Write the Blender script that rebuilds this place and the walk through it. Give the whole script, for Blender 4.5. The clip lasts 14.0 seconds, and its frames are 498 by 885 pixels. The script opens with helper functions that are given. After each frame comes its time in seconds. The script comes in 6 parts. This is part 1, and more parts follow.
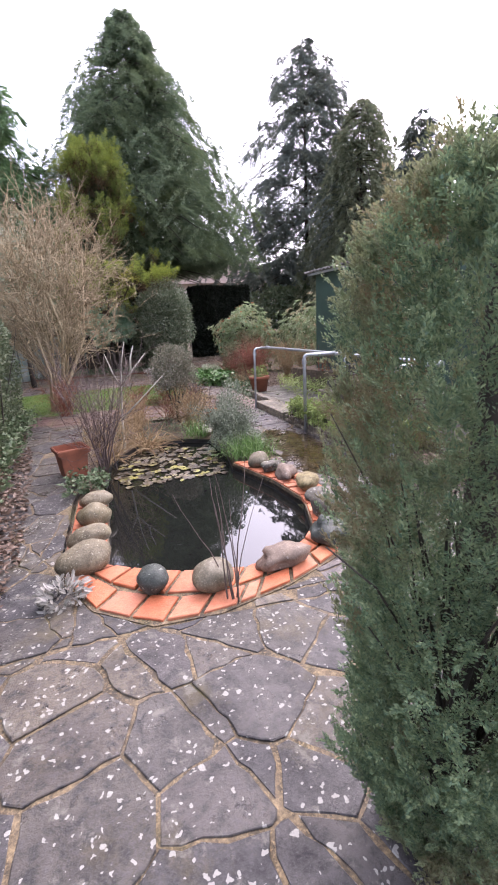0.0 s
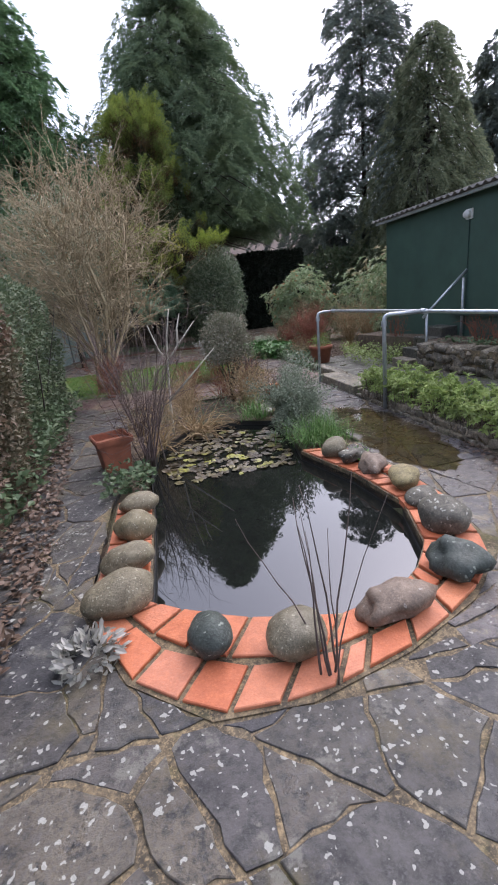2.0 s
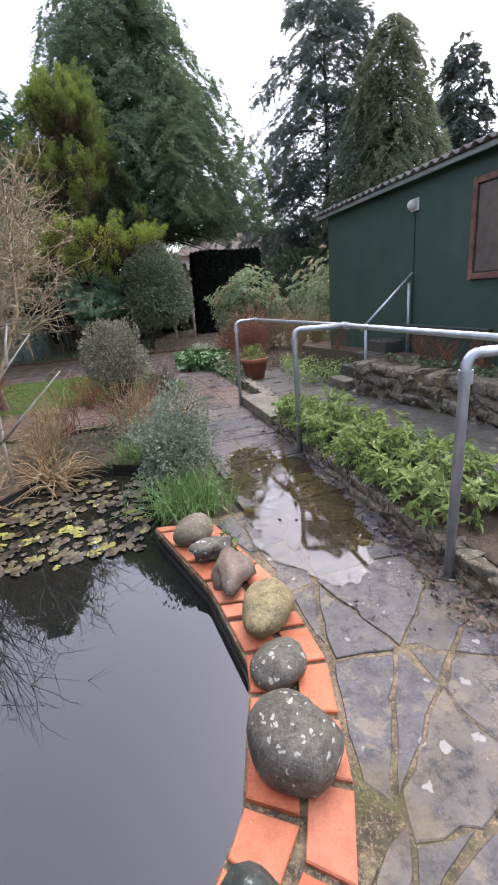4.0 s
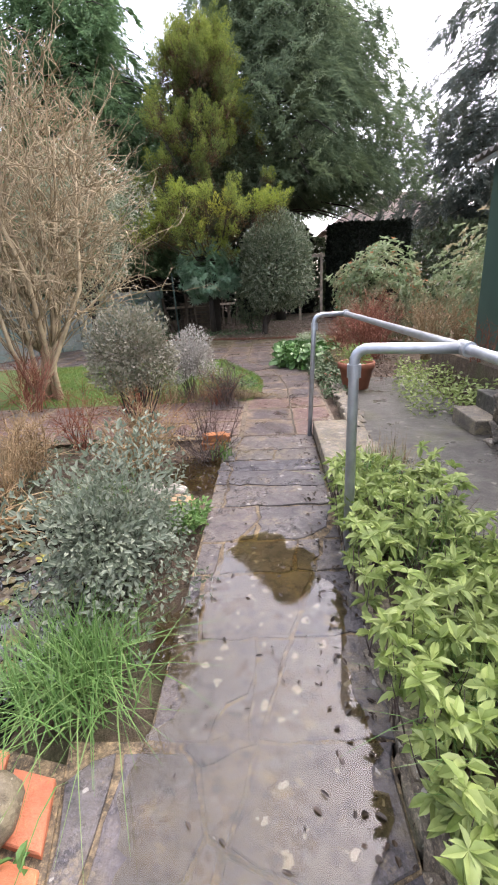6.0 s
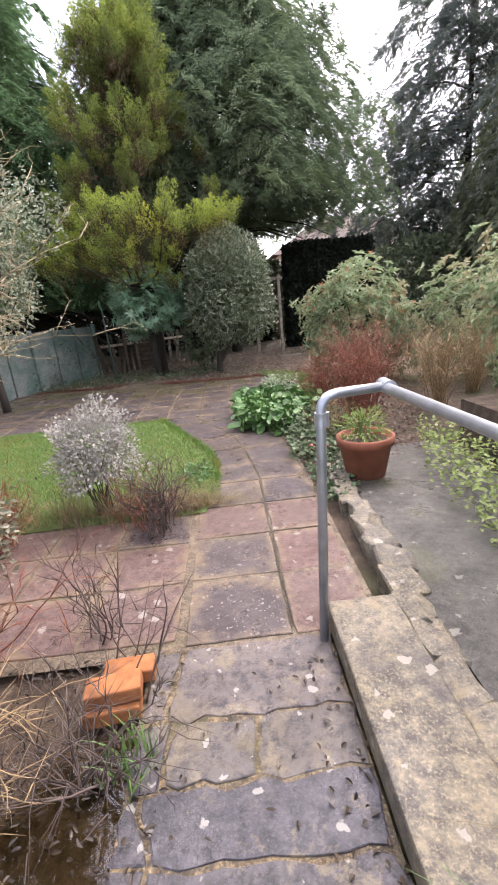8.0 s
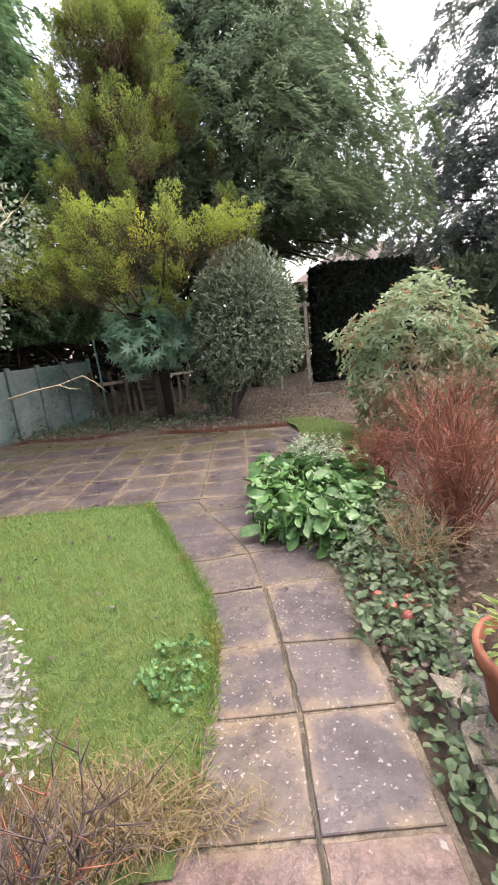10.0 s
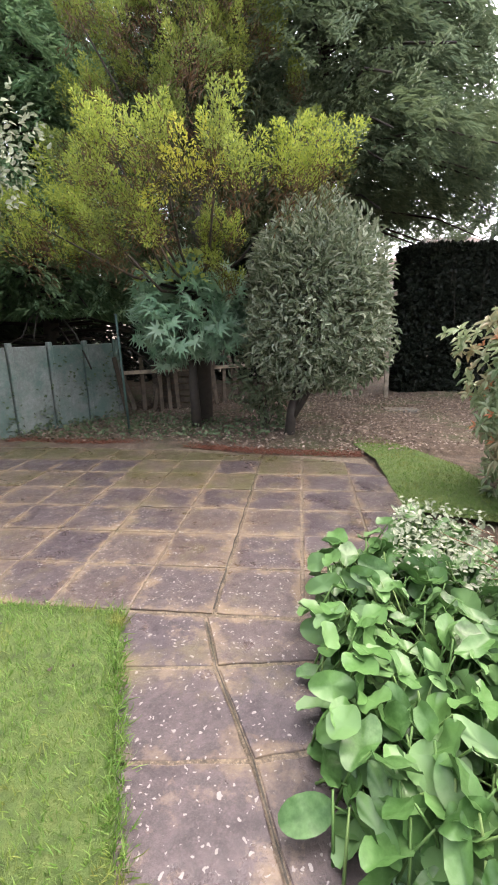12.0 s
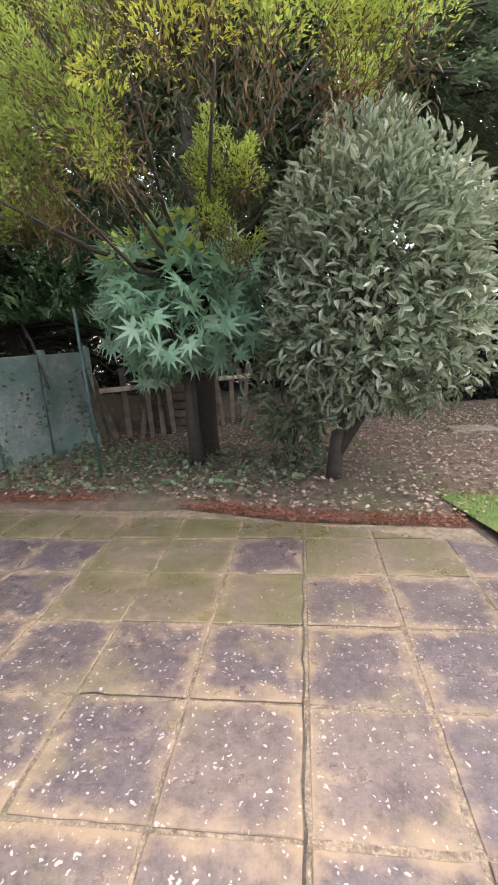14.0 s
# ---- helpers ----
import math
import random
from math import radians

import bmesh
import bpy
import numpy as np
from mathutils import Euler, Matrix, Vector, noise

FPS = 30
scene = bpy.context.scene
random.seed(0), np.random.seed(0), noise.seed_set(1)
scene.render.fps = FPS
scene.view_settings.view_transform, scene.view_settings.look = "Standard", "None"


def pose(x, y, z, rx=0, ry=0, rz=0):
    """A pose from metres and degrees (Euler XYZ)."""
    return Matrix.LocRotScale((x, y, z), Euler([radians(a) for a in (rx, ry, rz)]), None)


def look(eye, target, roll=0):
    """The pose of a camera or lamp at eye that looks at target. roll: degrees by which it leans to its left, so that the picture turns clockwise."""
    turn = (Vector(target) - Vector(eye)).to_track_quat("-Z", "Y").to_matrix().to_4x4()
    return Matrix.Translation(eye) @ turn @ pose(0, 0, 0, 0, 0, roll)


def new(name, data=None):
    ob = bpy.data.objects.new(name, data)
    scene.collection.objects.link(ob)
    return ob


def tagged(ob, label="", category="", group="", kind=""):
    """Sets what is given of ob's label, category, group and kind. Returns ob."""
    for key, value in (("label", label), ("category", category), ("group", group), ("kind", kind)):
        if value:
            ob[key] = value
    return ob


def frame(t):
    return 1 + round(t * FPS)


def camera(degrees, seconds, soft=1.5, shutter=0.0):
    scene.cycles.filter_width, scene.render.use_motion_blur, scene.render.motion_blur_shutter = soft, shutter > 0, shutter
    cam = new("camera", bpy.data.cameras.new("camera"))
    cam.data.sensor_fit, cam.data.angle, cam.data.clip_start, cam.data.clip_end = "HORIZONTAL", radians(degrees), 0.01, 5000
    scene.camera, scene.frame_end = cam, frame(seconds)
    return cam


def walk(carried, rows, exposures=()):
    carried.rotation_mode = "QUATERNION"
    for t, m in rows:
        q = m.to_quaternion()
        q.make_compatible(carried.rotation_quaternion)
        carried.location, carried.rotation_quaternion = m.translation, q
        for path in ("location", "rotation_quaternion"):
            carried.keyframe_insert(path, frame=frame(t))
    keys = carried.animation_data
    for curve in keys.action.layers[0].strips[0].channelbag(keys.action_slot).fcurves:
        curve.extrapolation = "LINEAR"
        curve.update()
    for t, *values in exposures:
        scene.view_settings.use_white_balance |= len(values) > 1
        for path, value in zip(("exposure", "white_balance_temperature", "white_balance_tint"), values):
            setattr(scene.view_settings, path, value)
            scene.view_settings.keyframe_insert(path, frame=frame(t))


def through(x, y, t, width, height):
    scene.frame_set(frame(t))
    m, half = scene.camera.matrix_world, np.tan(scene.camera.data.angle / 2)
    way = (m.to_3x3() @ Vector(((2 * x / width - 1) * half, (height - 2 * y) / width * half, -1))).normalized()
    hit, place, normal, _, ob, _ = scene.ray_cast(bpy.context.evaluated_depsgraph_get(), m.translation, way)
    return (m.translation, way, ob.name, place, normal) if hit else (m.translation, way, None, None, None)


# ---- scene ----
cam = camera(59.2, 14.0, soft=1.9)
METRES, EYE, TILT, LEAN, TURN = 13.5, 1.5, 0.0, 0.0, -18.8
ROWS = [
    (0.0, 0.0, 0.0, 0.0, -0.76, -15.52, 2.75),
    (0.5, 0.0001, 0.0085, -0.0, 6.0, -15.94, 3.08),
    (1.0, -0.0066, 0.0232, 0.0004, 7.78, -16.64, 5.38),
    (1.5, -0.013, 0.0398, -0.0005, 6.38, -17.64, 6.4),
    (2.0, -0.0137, 0.0666, -0.0105, 5.43, -18.42, 5.8),
    (2.5, -0.0128, 0.0918, -0.0098, 3.08, -18.67, 6.0),
    (3.7, 0.034, 0.158, -0.013, 1.5, -18.6, 5.0),
    (5.0, 0.0798, 0.2405, -0.016, 13.63, -18.31, 3.95),
    (5.5, 0.086, 0.2805, -0.0155, 18.52, -18.81, 4.99),
    (6.0, 0.0835, 0.3177, -0.0155, 21.19, -19.84, 3.04),
    (6.5, 0.0683, 0.3534, -0.0153, 19.29, -20.37, 5.84),
    (7.0, 0.0535, 0.3972, -0.0131, 18.65, -20.81, 6.21),
    (7.5, 0.0389, 0.4367, -0.0137, 18.58, -21.01, 6.87),
    (8.0, 0.0298, 0.4841, -0.0093, 15.33, -17.29, 5.49),
    (10.5, -0.0262, 0.6693, -0.002, 18.39, -13.72, 5.56),
    (11.0, -0.0391, 0.7067, -0.0027, 17.5, -13.96, 4.04),
    (11.5, -0.0516, 0.7395, -0.0041, 17.65, -14.22, 3.49),
    (12.0, -0.0733, 0.7827, -0.0077, 25.48, -14.16, 1.42),
    (12.5, -0.0916, 0.8151, -0.0071, 27.06, -14.4, 1.93),
    (13.0, -0.116, 0.8521, -0.0083, 32.53, -14.35, 1.06),
    (13.5, -0.1358, 0.8824, -0.0108, 30.77, -14.23, 4.58),
    (14.0, -0.1543, 0.917, -0.0117, 25.51, -13.66, 3.24),
]
walk(cam, [(t, pose(0, 0, EYE, TILT, LEAN, TURN) @ pose(METRES * x, METRES * y, METRES * z, 90 + pitch, roll, yaw)) for t, x, y, z, yaw, pitch, roll in ROWS],
     exposures=[(0.0, 1.9, 6400, 28), (0.6, 1.55, 6350, 22), (1.5, 1.2, 6200, 18), (2.5, 1.32, 6000, 17), (5.0, 1.85, 6500, 21), (5.6, 2.0, 6600, 20), (7.5, 2.2, 6700, 22), (11.0, 2.55, 6950, 19), (12.5, 2.74, 6900, 19), (14.0, 3.02, 6850, 19)])

# ---- light: bright overcast, with a veiled sun ahead to the right ----
world = bpy.data.worlds.new("sky")
world.use_nodes = True
scene.world = world
wn, wl = world.node_tree.nodes, world.node_tree.links
wn.clear()
sky = wn.new("ShaderNodeTexSky")
sky.sky_type, sky.sun_disc = "NISHITA", False
sky.sun_elevation, sky.sun_rotation = radians(50), radians(45)
sky.air_density, sky.dust_density = 1.0, 3.0
pale = wn.new("ShaderNodeHueSaturation")
pale.inputs["Saturation"].default_value = 0.6
back = wn.new("ShaderNodeBackground")
back.inputs["Strength"].default_value = 0.15
out = wn.new("ShaderNodeOutputWorld")
wl.new(sky.outputs[0], pale.inputs["Color"])
wl.new(pale.outputs[0], back.inputs["Color"])
wl.new(back.outputs[0], out.inputs["Surface"])
sun_data = bpy.data.lights.new("sun", "SUN")
sun_data.energy, sun_data.angle, sun_data.color = 1.5, radians(140), (1.0, 0.96, 0.9)
sun = new("sun", sun_data)
sun.matrix_world = look((20, 20, 33), (0, 0, 0))

# ---- small tools ----
G = -0.1                       # height of the paved ground
rng = np.random.default_rng(7)


def part(name, shape, material, parent=None, label=""):
    """Links a bmesh or a mesh as one object, under a thing or a part."""
    if isinstance(shape, bmesh.types.BMesh):
        me = bpy.data.meshes.new(name)
        shape.to_mesh(me)
        shape.free()
    else:
        me = shape
    if not me.materials:
        me.materials.append(material)
    ob = new(name, me)
    if parent is not None:
        ob.parent = parent
    if label:
        tagged(ob, label)
    return ob


def thing(name, label, category, x=0.0, y=0.0, z=0.0, group="", kind=""):
    ob = new(name)
    ob.location = (x, y, z)
    ob.empty_display_size = 0.1
    return tagged(ob, label, category, group, kind)


def mesh(name, verts, faces, smooth=False):
    me = bpy.data.meshes.new(name)
    me.from_pydata(np.asarray(verts).tolist(), [], [list(map(int, f)) for f in faces] if not isinstance(faces, np.ndarray) else faces.tolist())
    if smooth:
        me.shade_smooth()
    return me


def unit(a):
    return a / np.maximum(np.linalg.norm(a, axis=-1, keepdims=True), 1e-6)


def rand_dirs(n):
    return unit(rng.normal(size=(n, 3)))


# leaf outlines as (along, across, lift) rows with faces
KITE = (np.array([(0, 0, 0), (0.45, 0.5, 0.12), (1, 0, 0), (0.45, -0.5, 0.12)]), np.array([(0, 2, 1), (0, 3, 2)]))
OVAL = (np.array([(0, 0, 0), (0.3, 0.42, 0.1), (0.72, 0.4, 0.06), (1, 0, -0.1), (0.72, -0.4, 0.06), (0.3, -0.42, 0.1), (0.5, 0, 0.0)]),
        np.array([(0, 6, 1), (1, 6, 2), (2, 6, 3), (3, 6, 4), (4, 6, 5), (5, 6, 0)]))
LANCE = (np.array([(0, 0, 0), (0.35, 0.5, 0.1), (0.7, 0.38, 0.02), (1, 0, -0.18), (0.7, -0.38, 0.02), (0.35, -0.5, 0.1)]),
         np.array([(0, 2, 1), (0, 3, 2), (0, 4, 3), (0, 5, 4)]))
RING = np.arange(18) * np.pi / 9
ROUND = (np.concatenate([np.stack([0.5 - 0.5 * np.cos(RING), 0.5 * np.sin(RING), 0.06 * np.sin(RING * 3 + 1) + 0.03 * np.sin(RING * 7)], 1), [(0.5, 0, -0.1)]]), np.array([(18, (i + 1) % 18, i) for i in range(18)]))
BLADE = (np.array([(0, 0.5, 0), (0, -0.5, 0), (0.55, 0.35, 0.0), (0.55, -0.35, 0.0), (1, 0, -0.12)]), np.array([(0, 1, 3), (0, 3, 2), (2, 3, 4)]))
LOBES = np.radians([-115, -78, -40, 0, 40, 78, 115])
NOTCH = np.radians([-150, -96, -59, -20, 20, 59, 96, 150])
PALM = (np.concatenate([[(0.38, 0, 0.03)], np.stack([0.38 + 0.2 * np.cos(NOTCH), 0.2 * np.sin(NOTCH), 0 * NOTCH], 1), np.stack([0.38 + 0.62 * np.cos(LOBES), 0.62 * np.sin(LOBES), -0.06 + 0 * LOBES], 1)]),
        np.array([(0, 9 + k, 1 + k) for k in range(7)] + [(0, 2 + k, 9 + k) for k in range(7)]))


def leaf_mesh(name, P, D, L, W, shape=KITE, up=None, jitter=0.5, smooth=False):
    """One mesh of many leaves: bases P, directions D, lengths L, widths W."""
    n = len(P)
    D = unit(D)
    ref = rand_dirs(n) * jitter + (np.array([0, 0, 1.0]) if up is None else up)
    S = unit(np.cross(D, ref))
    U = np.cross(S, D)
    L, W = np.broadcast_to(L, n), np.broadcast_to(W, n)
    form, faces = shape
    V = (P[:, None] + D[:, None] * (form[None, :, :1] * L[:, None, None]) + S[:, None] * (form[None, :, 1:2] * W[:, None, None])
         + U[:, None] * (form[None, :, 2:] * L[:, None, None]))
    F = faces[None] + (np.arange(n) * len(form))[:, None, None]
    return mesh(name, V.reshape(-1, 3), F.reshape(-1, 3), smooth)


def whorls(centres, axes, k, flat=0.35):
    """Leaf bases and directions for rosettes of k leaves set round each centre."""
    n = len(centres)
    A = unit(np.asarray(axes, float))
    S = unit(np.cross(A, rand_dirs(n) + np.array([0.01, 0, 0])))
    T = np.cross(A, S)
    az = np.arange(k)[None] * 2 * np.pi / k + rng.random((n, 1)) * 6.283 + rng.normal(size=(n, k)) * 0.2
    D = S[:, None] * np.cos(az)[..., None] + T[:, None] * np.sin(az)[..., None] + A[:, None] * (flat + rng.normal(size=(n, k)) * 0.3)[..., None]
    return np.repeat(np.asarray(centres, float), k, 0), D.reshape(-1, 3)


def tubes(name, paths, sides=5):
    """One mesh of tapered tubes: each path is a list of (point, radius)."""
    V, F = [], []
    ang = np.arange(sides) * 2 * np.pi / sides
    for path in paths:
        pts = np.array([p for p, _ in path], float)
        rad = np.array([r for _, r in path], float)
        tan = unit(np.gradient(pts, axis=0))
        ref = np.array([1.0, 0.1, 0]) if abs(tan[0, 2]) > 0.7 else np.array([0, 0, 1.0])
        A = unit(np.cross(tan, ref))
        B = np.cross(tan, A)
        ring = pts[:, None] + rad[:, None, None] * (A[:, None] * np.cos(ang)[None, :, None] + B[:, None] * np.sin(ang)[None, :, None])
        o = len(V) and sum(len(v) for v in V)
        V.append(ring.reshape(-1, 3))
        for i in range(len(pts) - 1):
            for j in range(sides):
                k = (j + 1) % sides
                F.append((o + i * sides + j, o + i * sides + k, o + (i + 1) * sides + k, o + (i + 1) * sides + j))
        F.append(tuple(o + j for j in reversed(range(sides))))
        F.append(tuple(o + (len(pts) - 1) * sides + j for j in range(sides)))
    return mesh(name, np.concatenate(V), F, True)


def stem(p, d, length, r, bend=0.15, n=5, droop=0.0):
    """A wandering stem as a path for tubes()."""
    p, d = np.array(p, float), unit(np.array(d, float))
    path = [(p.copy(), r)]
    for i in range(n):
        d = unit(d + rng.normal(size=3) * bend + np.array([0, 0, -droop]))
        p = p + d * length / n
        path.append((p.copy(), r * (1 - 0.8 * (i + 1) / n)))
    return path


def box(sx, sy, sz, bevel=0.0, at=(0, 0, 0), segments=1):
    bm = bmesh.new()
    bmesh.ops.create_cube(bm, size=1, matrix=Matrix.Translation(at) @ Matrix.Diagonal((sx, sy, sz, 1)))
    if bevel:
        bmesh.ops.bevel(bm, geom=bm.edges[:], offset=bevel, segments=segments, affect="EDGES", profile=0.5)
    return bm


# ---- materials ----
def material(name, rough=0.7, metal=0.0):
    m = bpy.data.materials.new(name)
    m.use_nodes = True
    b = m.node_tree.nodes["Principled BSDF"]
    b.inputs["Roughness"].default_value, b.inputs["Metallic"].default_value = rough, metal
    return m, m.node_tree.nodes, m.node_tree.links, b


def noise_node(nt, ln, coord, scale, detail=6, rough=0.6):
    n = nt.new("ShaderNodeTexNoise")
    n.inputs["Scale"].default_value, n.inputs["Detail"].default_value, n.inputs["Roughness"].default_value = scale, detail, rough
    ln.new(coord, n.inputs["Vector"])
    return n.outputs["Fac"]


def ramp(nt, ln, fac, *stops):
    r = nt.new("ShaderNodeValToRGB")
    e = r.color_ramp.elements
    while len(e) < len(stops):
        e.new(0.5)
    for el, (pos, col) in zip(e, stops):
        el.position, el.color = pos, (*col, 1) if len(col) == 3 else col
    ln.new(fac, r.inputs[0])
    return r.outputs[0]


def mix(nt, ln, fac, a, b):
    m = nt.new("ShaderNodeMix")
    m.data_type = "RGBA"
    for sock, val in ((m.inputs[0], fac), (m.inputs[6], a), (m.inputs[7], b)):
        if isinstance(val, (int, float)):
            sock.default_value = val
        elif isinstance(val, tuple):
            sock.default_value = (*val, 1)
        else:
            ln.new(val, sock)
    return m.outputs[2]


def bump(nt, ln, b, height, strength, distance=0.01):
    n = nt.new("ShaderNodeBump")
    n.inputs["Strength"].default_value, n.inputs["Distance"].default_value = strength, distance
    ln.new(height, n.inputs["Height"])
    ln.new(n.outputs[0], b.inputs["Normal"])


def world_coord(nt):
    return nt.new("ShaderNodeNewGeometry").outputs["Position"]


def leafy(name, *cols, rough=0.45, through=0.25, patch=None, scale=1.5):
    """Foliage: colours vary leaf by leaf, with patches of a second colour."""
    m, nt, ln, b = material(name, rough)
    geo = nt.new("ShaderNodeNewGeometry")
    steps = [(i / max(1, len(cols) - 1), c) for i, c in enumerate(cols)]
    c = ramp(nt, ln, geo.outputs["Random Per Island"], *steps)
    if patch:
        f = ramp(nt, ln, noise_node(nt, ln, geo.outputs["Position"], scale, 3), (0.48, (0, 0, 0)), (0.62, (1, 1, 1)))
        c = mix(nt, ln, f, c, patch)
    fleck = ramp(nt, ln, noise_node(nt, ln, geo.outputs["Position"], 38, 4), (0.36, (0, 0, 0)), (0.68, (0.5, 0.5, 0.5)))
    c = mix(nt, ln, fleck, c, tuple(v * w for v, w in zip(cols[-1], (0.95, 1.0, 0.95))))
    ln.new(c, b.inputs["Base Color"])
    b.inputs["Specular IOR Level"].default_value = 0.35
    t = nt.new("ShaderNodeBsdfTranslucent")
    ln.new(c, t.inputs["Color"])
    mx = nt.new("ShaderNodeMixShader")
    mx.inputs[0].default_value = through
    ln.new(b.outputs[0], mx.inputs[1])
    ln.new(t.outputs[0], mx.inputs[2])
    ln.new(mx.outputs[0], nt["Material Output"].inputs["Surface"])
    return m


def twiggy(name, dark, light, rough=0.8, scale=12):
    m, nt, ln, b = material(name, rough)
    geo = nt.new("ShaderNodeNewGeometry")
    c1 = ramp(nt, ln, geo.outputs["Random Per Island"], (0, dark), (1, light))
    c = mix(nt, ln, ramp(nt, ln, noise_node(nt, ln, geo.outputs["Position"], scale, 5), (0.35, (0, 0, 0)), (0.7, (0.6, 0.6, 0.6))), c1, tuple(v * 0.45 for v in dark))
    ln.new(c, b.inputs["Base Color"])
    bump(nt, ln, b, noise_node(nt, ln, geo.outputs["Position"], 60), 0.6, 0.004)
    return m


def stony(name, cols, spots=(0.62, 0.62, 0.58), spot_at=0.72, edge=None, moss=None, rough=0.75, wet=0.0, fine=90, scale_spot=14.0, random=True, crust=None, moss_at=0.55, mottle=1.0, spot_size=0.42):
    """Stone or concrete: tone per piece, blotches, lichen spots, worn buff edges, moss."""
    m, nt, ln, b = material(name, rough)
    pos = world_coord(nt)
    if random:
        r = nt.new("ShaderNodeObjectInfo").outputs["Random"]
        c = ramp(nt, ln, r, *[(i / max(1, len(cols) - 1), k) for i, k in enumerate(cols)])
    else:
        c = ramp(nt, ln, noise_node(nt, ln, pos, 3, 4), *[(0.3 + 0.4 * i / max(1, len(cols) - 1), k) for i, k in enumerate(cols)])
    big = noise_node(nt, ln, pos, 3.5, 8, 0.65)
    c = mix(nt, ln, ramp(nt, ln, big, (0.35, (0.0, 0, 0)), (0.7, (0.65, 0.65, 0.65))), c, tuple(v * 0.6 for v in cols[0]))
    mid = noise_node(nt, ln, pos, 19, 9, 0.72)
    c = mix(nt, ln, ramp(nt, ln, mid, (0.38, (0.9 * mottle,) * 3), (0.52, (0, 0, 0))), c, tuple(v * 0.4 for v in cols[0]))
    c = mix(nt, ln, ramp(nt, ln, mid, (0.52, (0, 0, 0)), (0.68, (0.6 * mottle,) * 3)), c, tuple(min(1, v * 1.7) for v in cols[-1]))
    grain = noise_node(nt, ln, pos, fine, 4, 0.7)
    c = mix(nt, ln, ramp(nt, ln, grain, (0.5, (0, 0, 0)), (0.68, (0.6 * mottle,) * 3)), c, tuple(min(1, v * 1.9) for v in cols[-1]))
    if edge:
        tc = nt.new("ShaderNodeTexCoord")
        sub = nt.new("ShaderNodeVectorMath")
        sub.operation = "SUBTRACT"
        sub.inputs[1].default_value = (0.5, 0.5, 0.5)
        ln.new(tc.outputs["Generated"], sub.inputs[0])
        ab = nt.new("ShaderNodeVectorMath")
        ab.operation = "ABSOLUTE"
        ln.new(sub.outputs[0], ab.inputs[0])
        sp = nt.new("ShaderNodeSeparateXYZ")
        ln.new(ab.outputs[0], sp.inputs[0])
        mxm = nt.new("ShaderNodeMath")
        mxm.operation = "MAXIMUM"
        ln.new(sp.outputs[0], mxm.inputs[0])
        ln.new(sp.outputs[1], mxm.inputs[1])
        ad = nt.new("ShaderNodeMath")
        ad.operation = "MULTIPLY_ADD"
        ln.new(noise_node(nt, ln, pos, 5, 6, 0.7), ad.inputs[0])
        ad.inputs[1].default_value = 0.9
        ln.new(mxm.outputs[0], ad.inputs[2])
        c = mix(nt, ln, ramp(nt, ln, ad.outputs[0], (0.82, (0, 0, 0)), (1.04, (0.85, 0.85, 0.85))), c, edge)
    if moss:
        c = mix(nt, ln, ramp(nt, ln, noise_node(nt, ln, pos, 1.7, 7, 0.7), (moss_at, (0, 0, 0)), (moss_at + 0.13, (0.75, 0.75, 0.75))), c, moss)
    if crust:
        c = mix(nt, ln, ramp(nt, ln, noise_node(nt, ln, pos, 6.5, 12, 0.75), (0.56, (0, 0, 0)), (0.62, (0.7, 0.7, 0.7))), c, crust)
    if spots:
        v = nt.new("ShaderNodeTexVoronoi")
        v.inputs["Scale"].default_value = scale_spot
        v.inputs["Randomness"].default_value = 1.0
        wob = nt.new("ShaderNodeVectorMath")
        wob.operation = "MULTIPLY_ADD"
        nz = nt.new("ShaderNodeTexNoise")
        nz.inputs["Scale"].default_value = 30
        ln.new(pos, nz.inputs["Vector"])
        ln.new(nz.outputs["Color"], wob.inputs[0])
        wob.inputs[1].default_value = (0.05, 0.05, 0.05)
        ln.new(pos, wob.inputs[2])
        ln.new(wob.outputs[0], v.inputs["Vector"])
        sepc = nt.new("ShaderNodeSeparateColor")
        ln.new(v.outputs["Color"], sepc.inputs[0])
        size = nt.new("ShaderNodeMath")
        size.operation = "MULTIPLY"
        ln.new(ramp(nt, ln, sepc.outputs[0], (spot_at - 0.1, (0, 0, 0)), (1.0, (1, 1, 1))), size.inputs[0])
        size.inputs[1].default_value = spot_size
        lt = nt.new("ShaderNodeMath")
        lt.operation = "SUBTRACT"
        ln.new(size.outputs[0], lt.inputs[0])
        ln.new(v.outputs["Distance"], lt.inputs[1])
        c = mix(nt, ln, ramp(nt, ln, lt.outputs[0], (0.0, (0, 0, 0)), (0.06, (0.75, 0.75, 0.75))), c, spots)
    ln.new(c, b.inputs["Base Color"])
    ln.new(ramp(nt, ln, big, (0.35, (max(0.05, rough - 0.35 - wet),) * 3), (0.65, (rough,) * 3)), b.inputs["Roughness"])
    both = nt.new("ShaderNodeMath")
    both.operation = "MULTIPLY_ADD"
    ln.new(mid, both.inputs[0])
    both.inputs[1].default_value = 2.0
    ln.new(grain, both.inputs[2])
    bump(nt, ln, b, both.outputs[0], 0.6, 0.006)
    return m


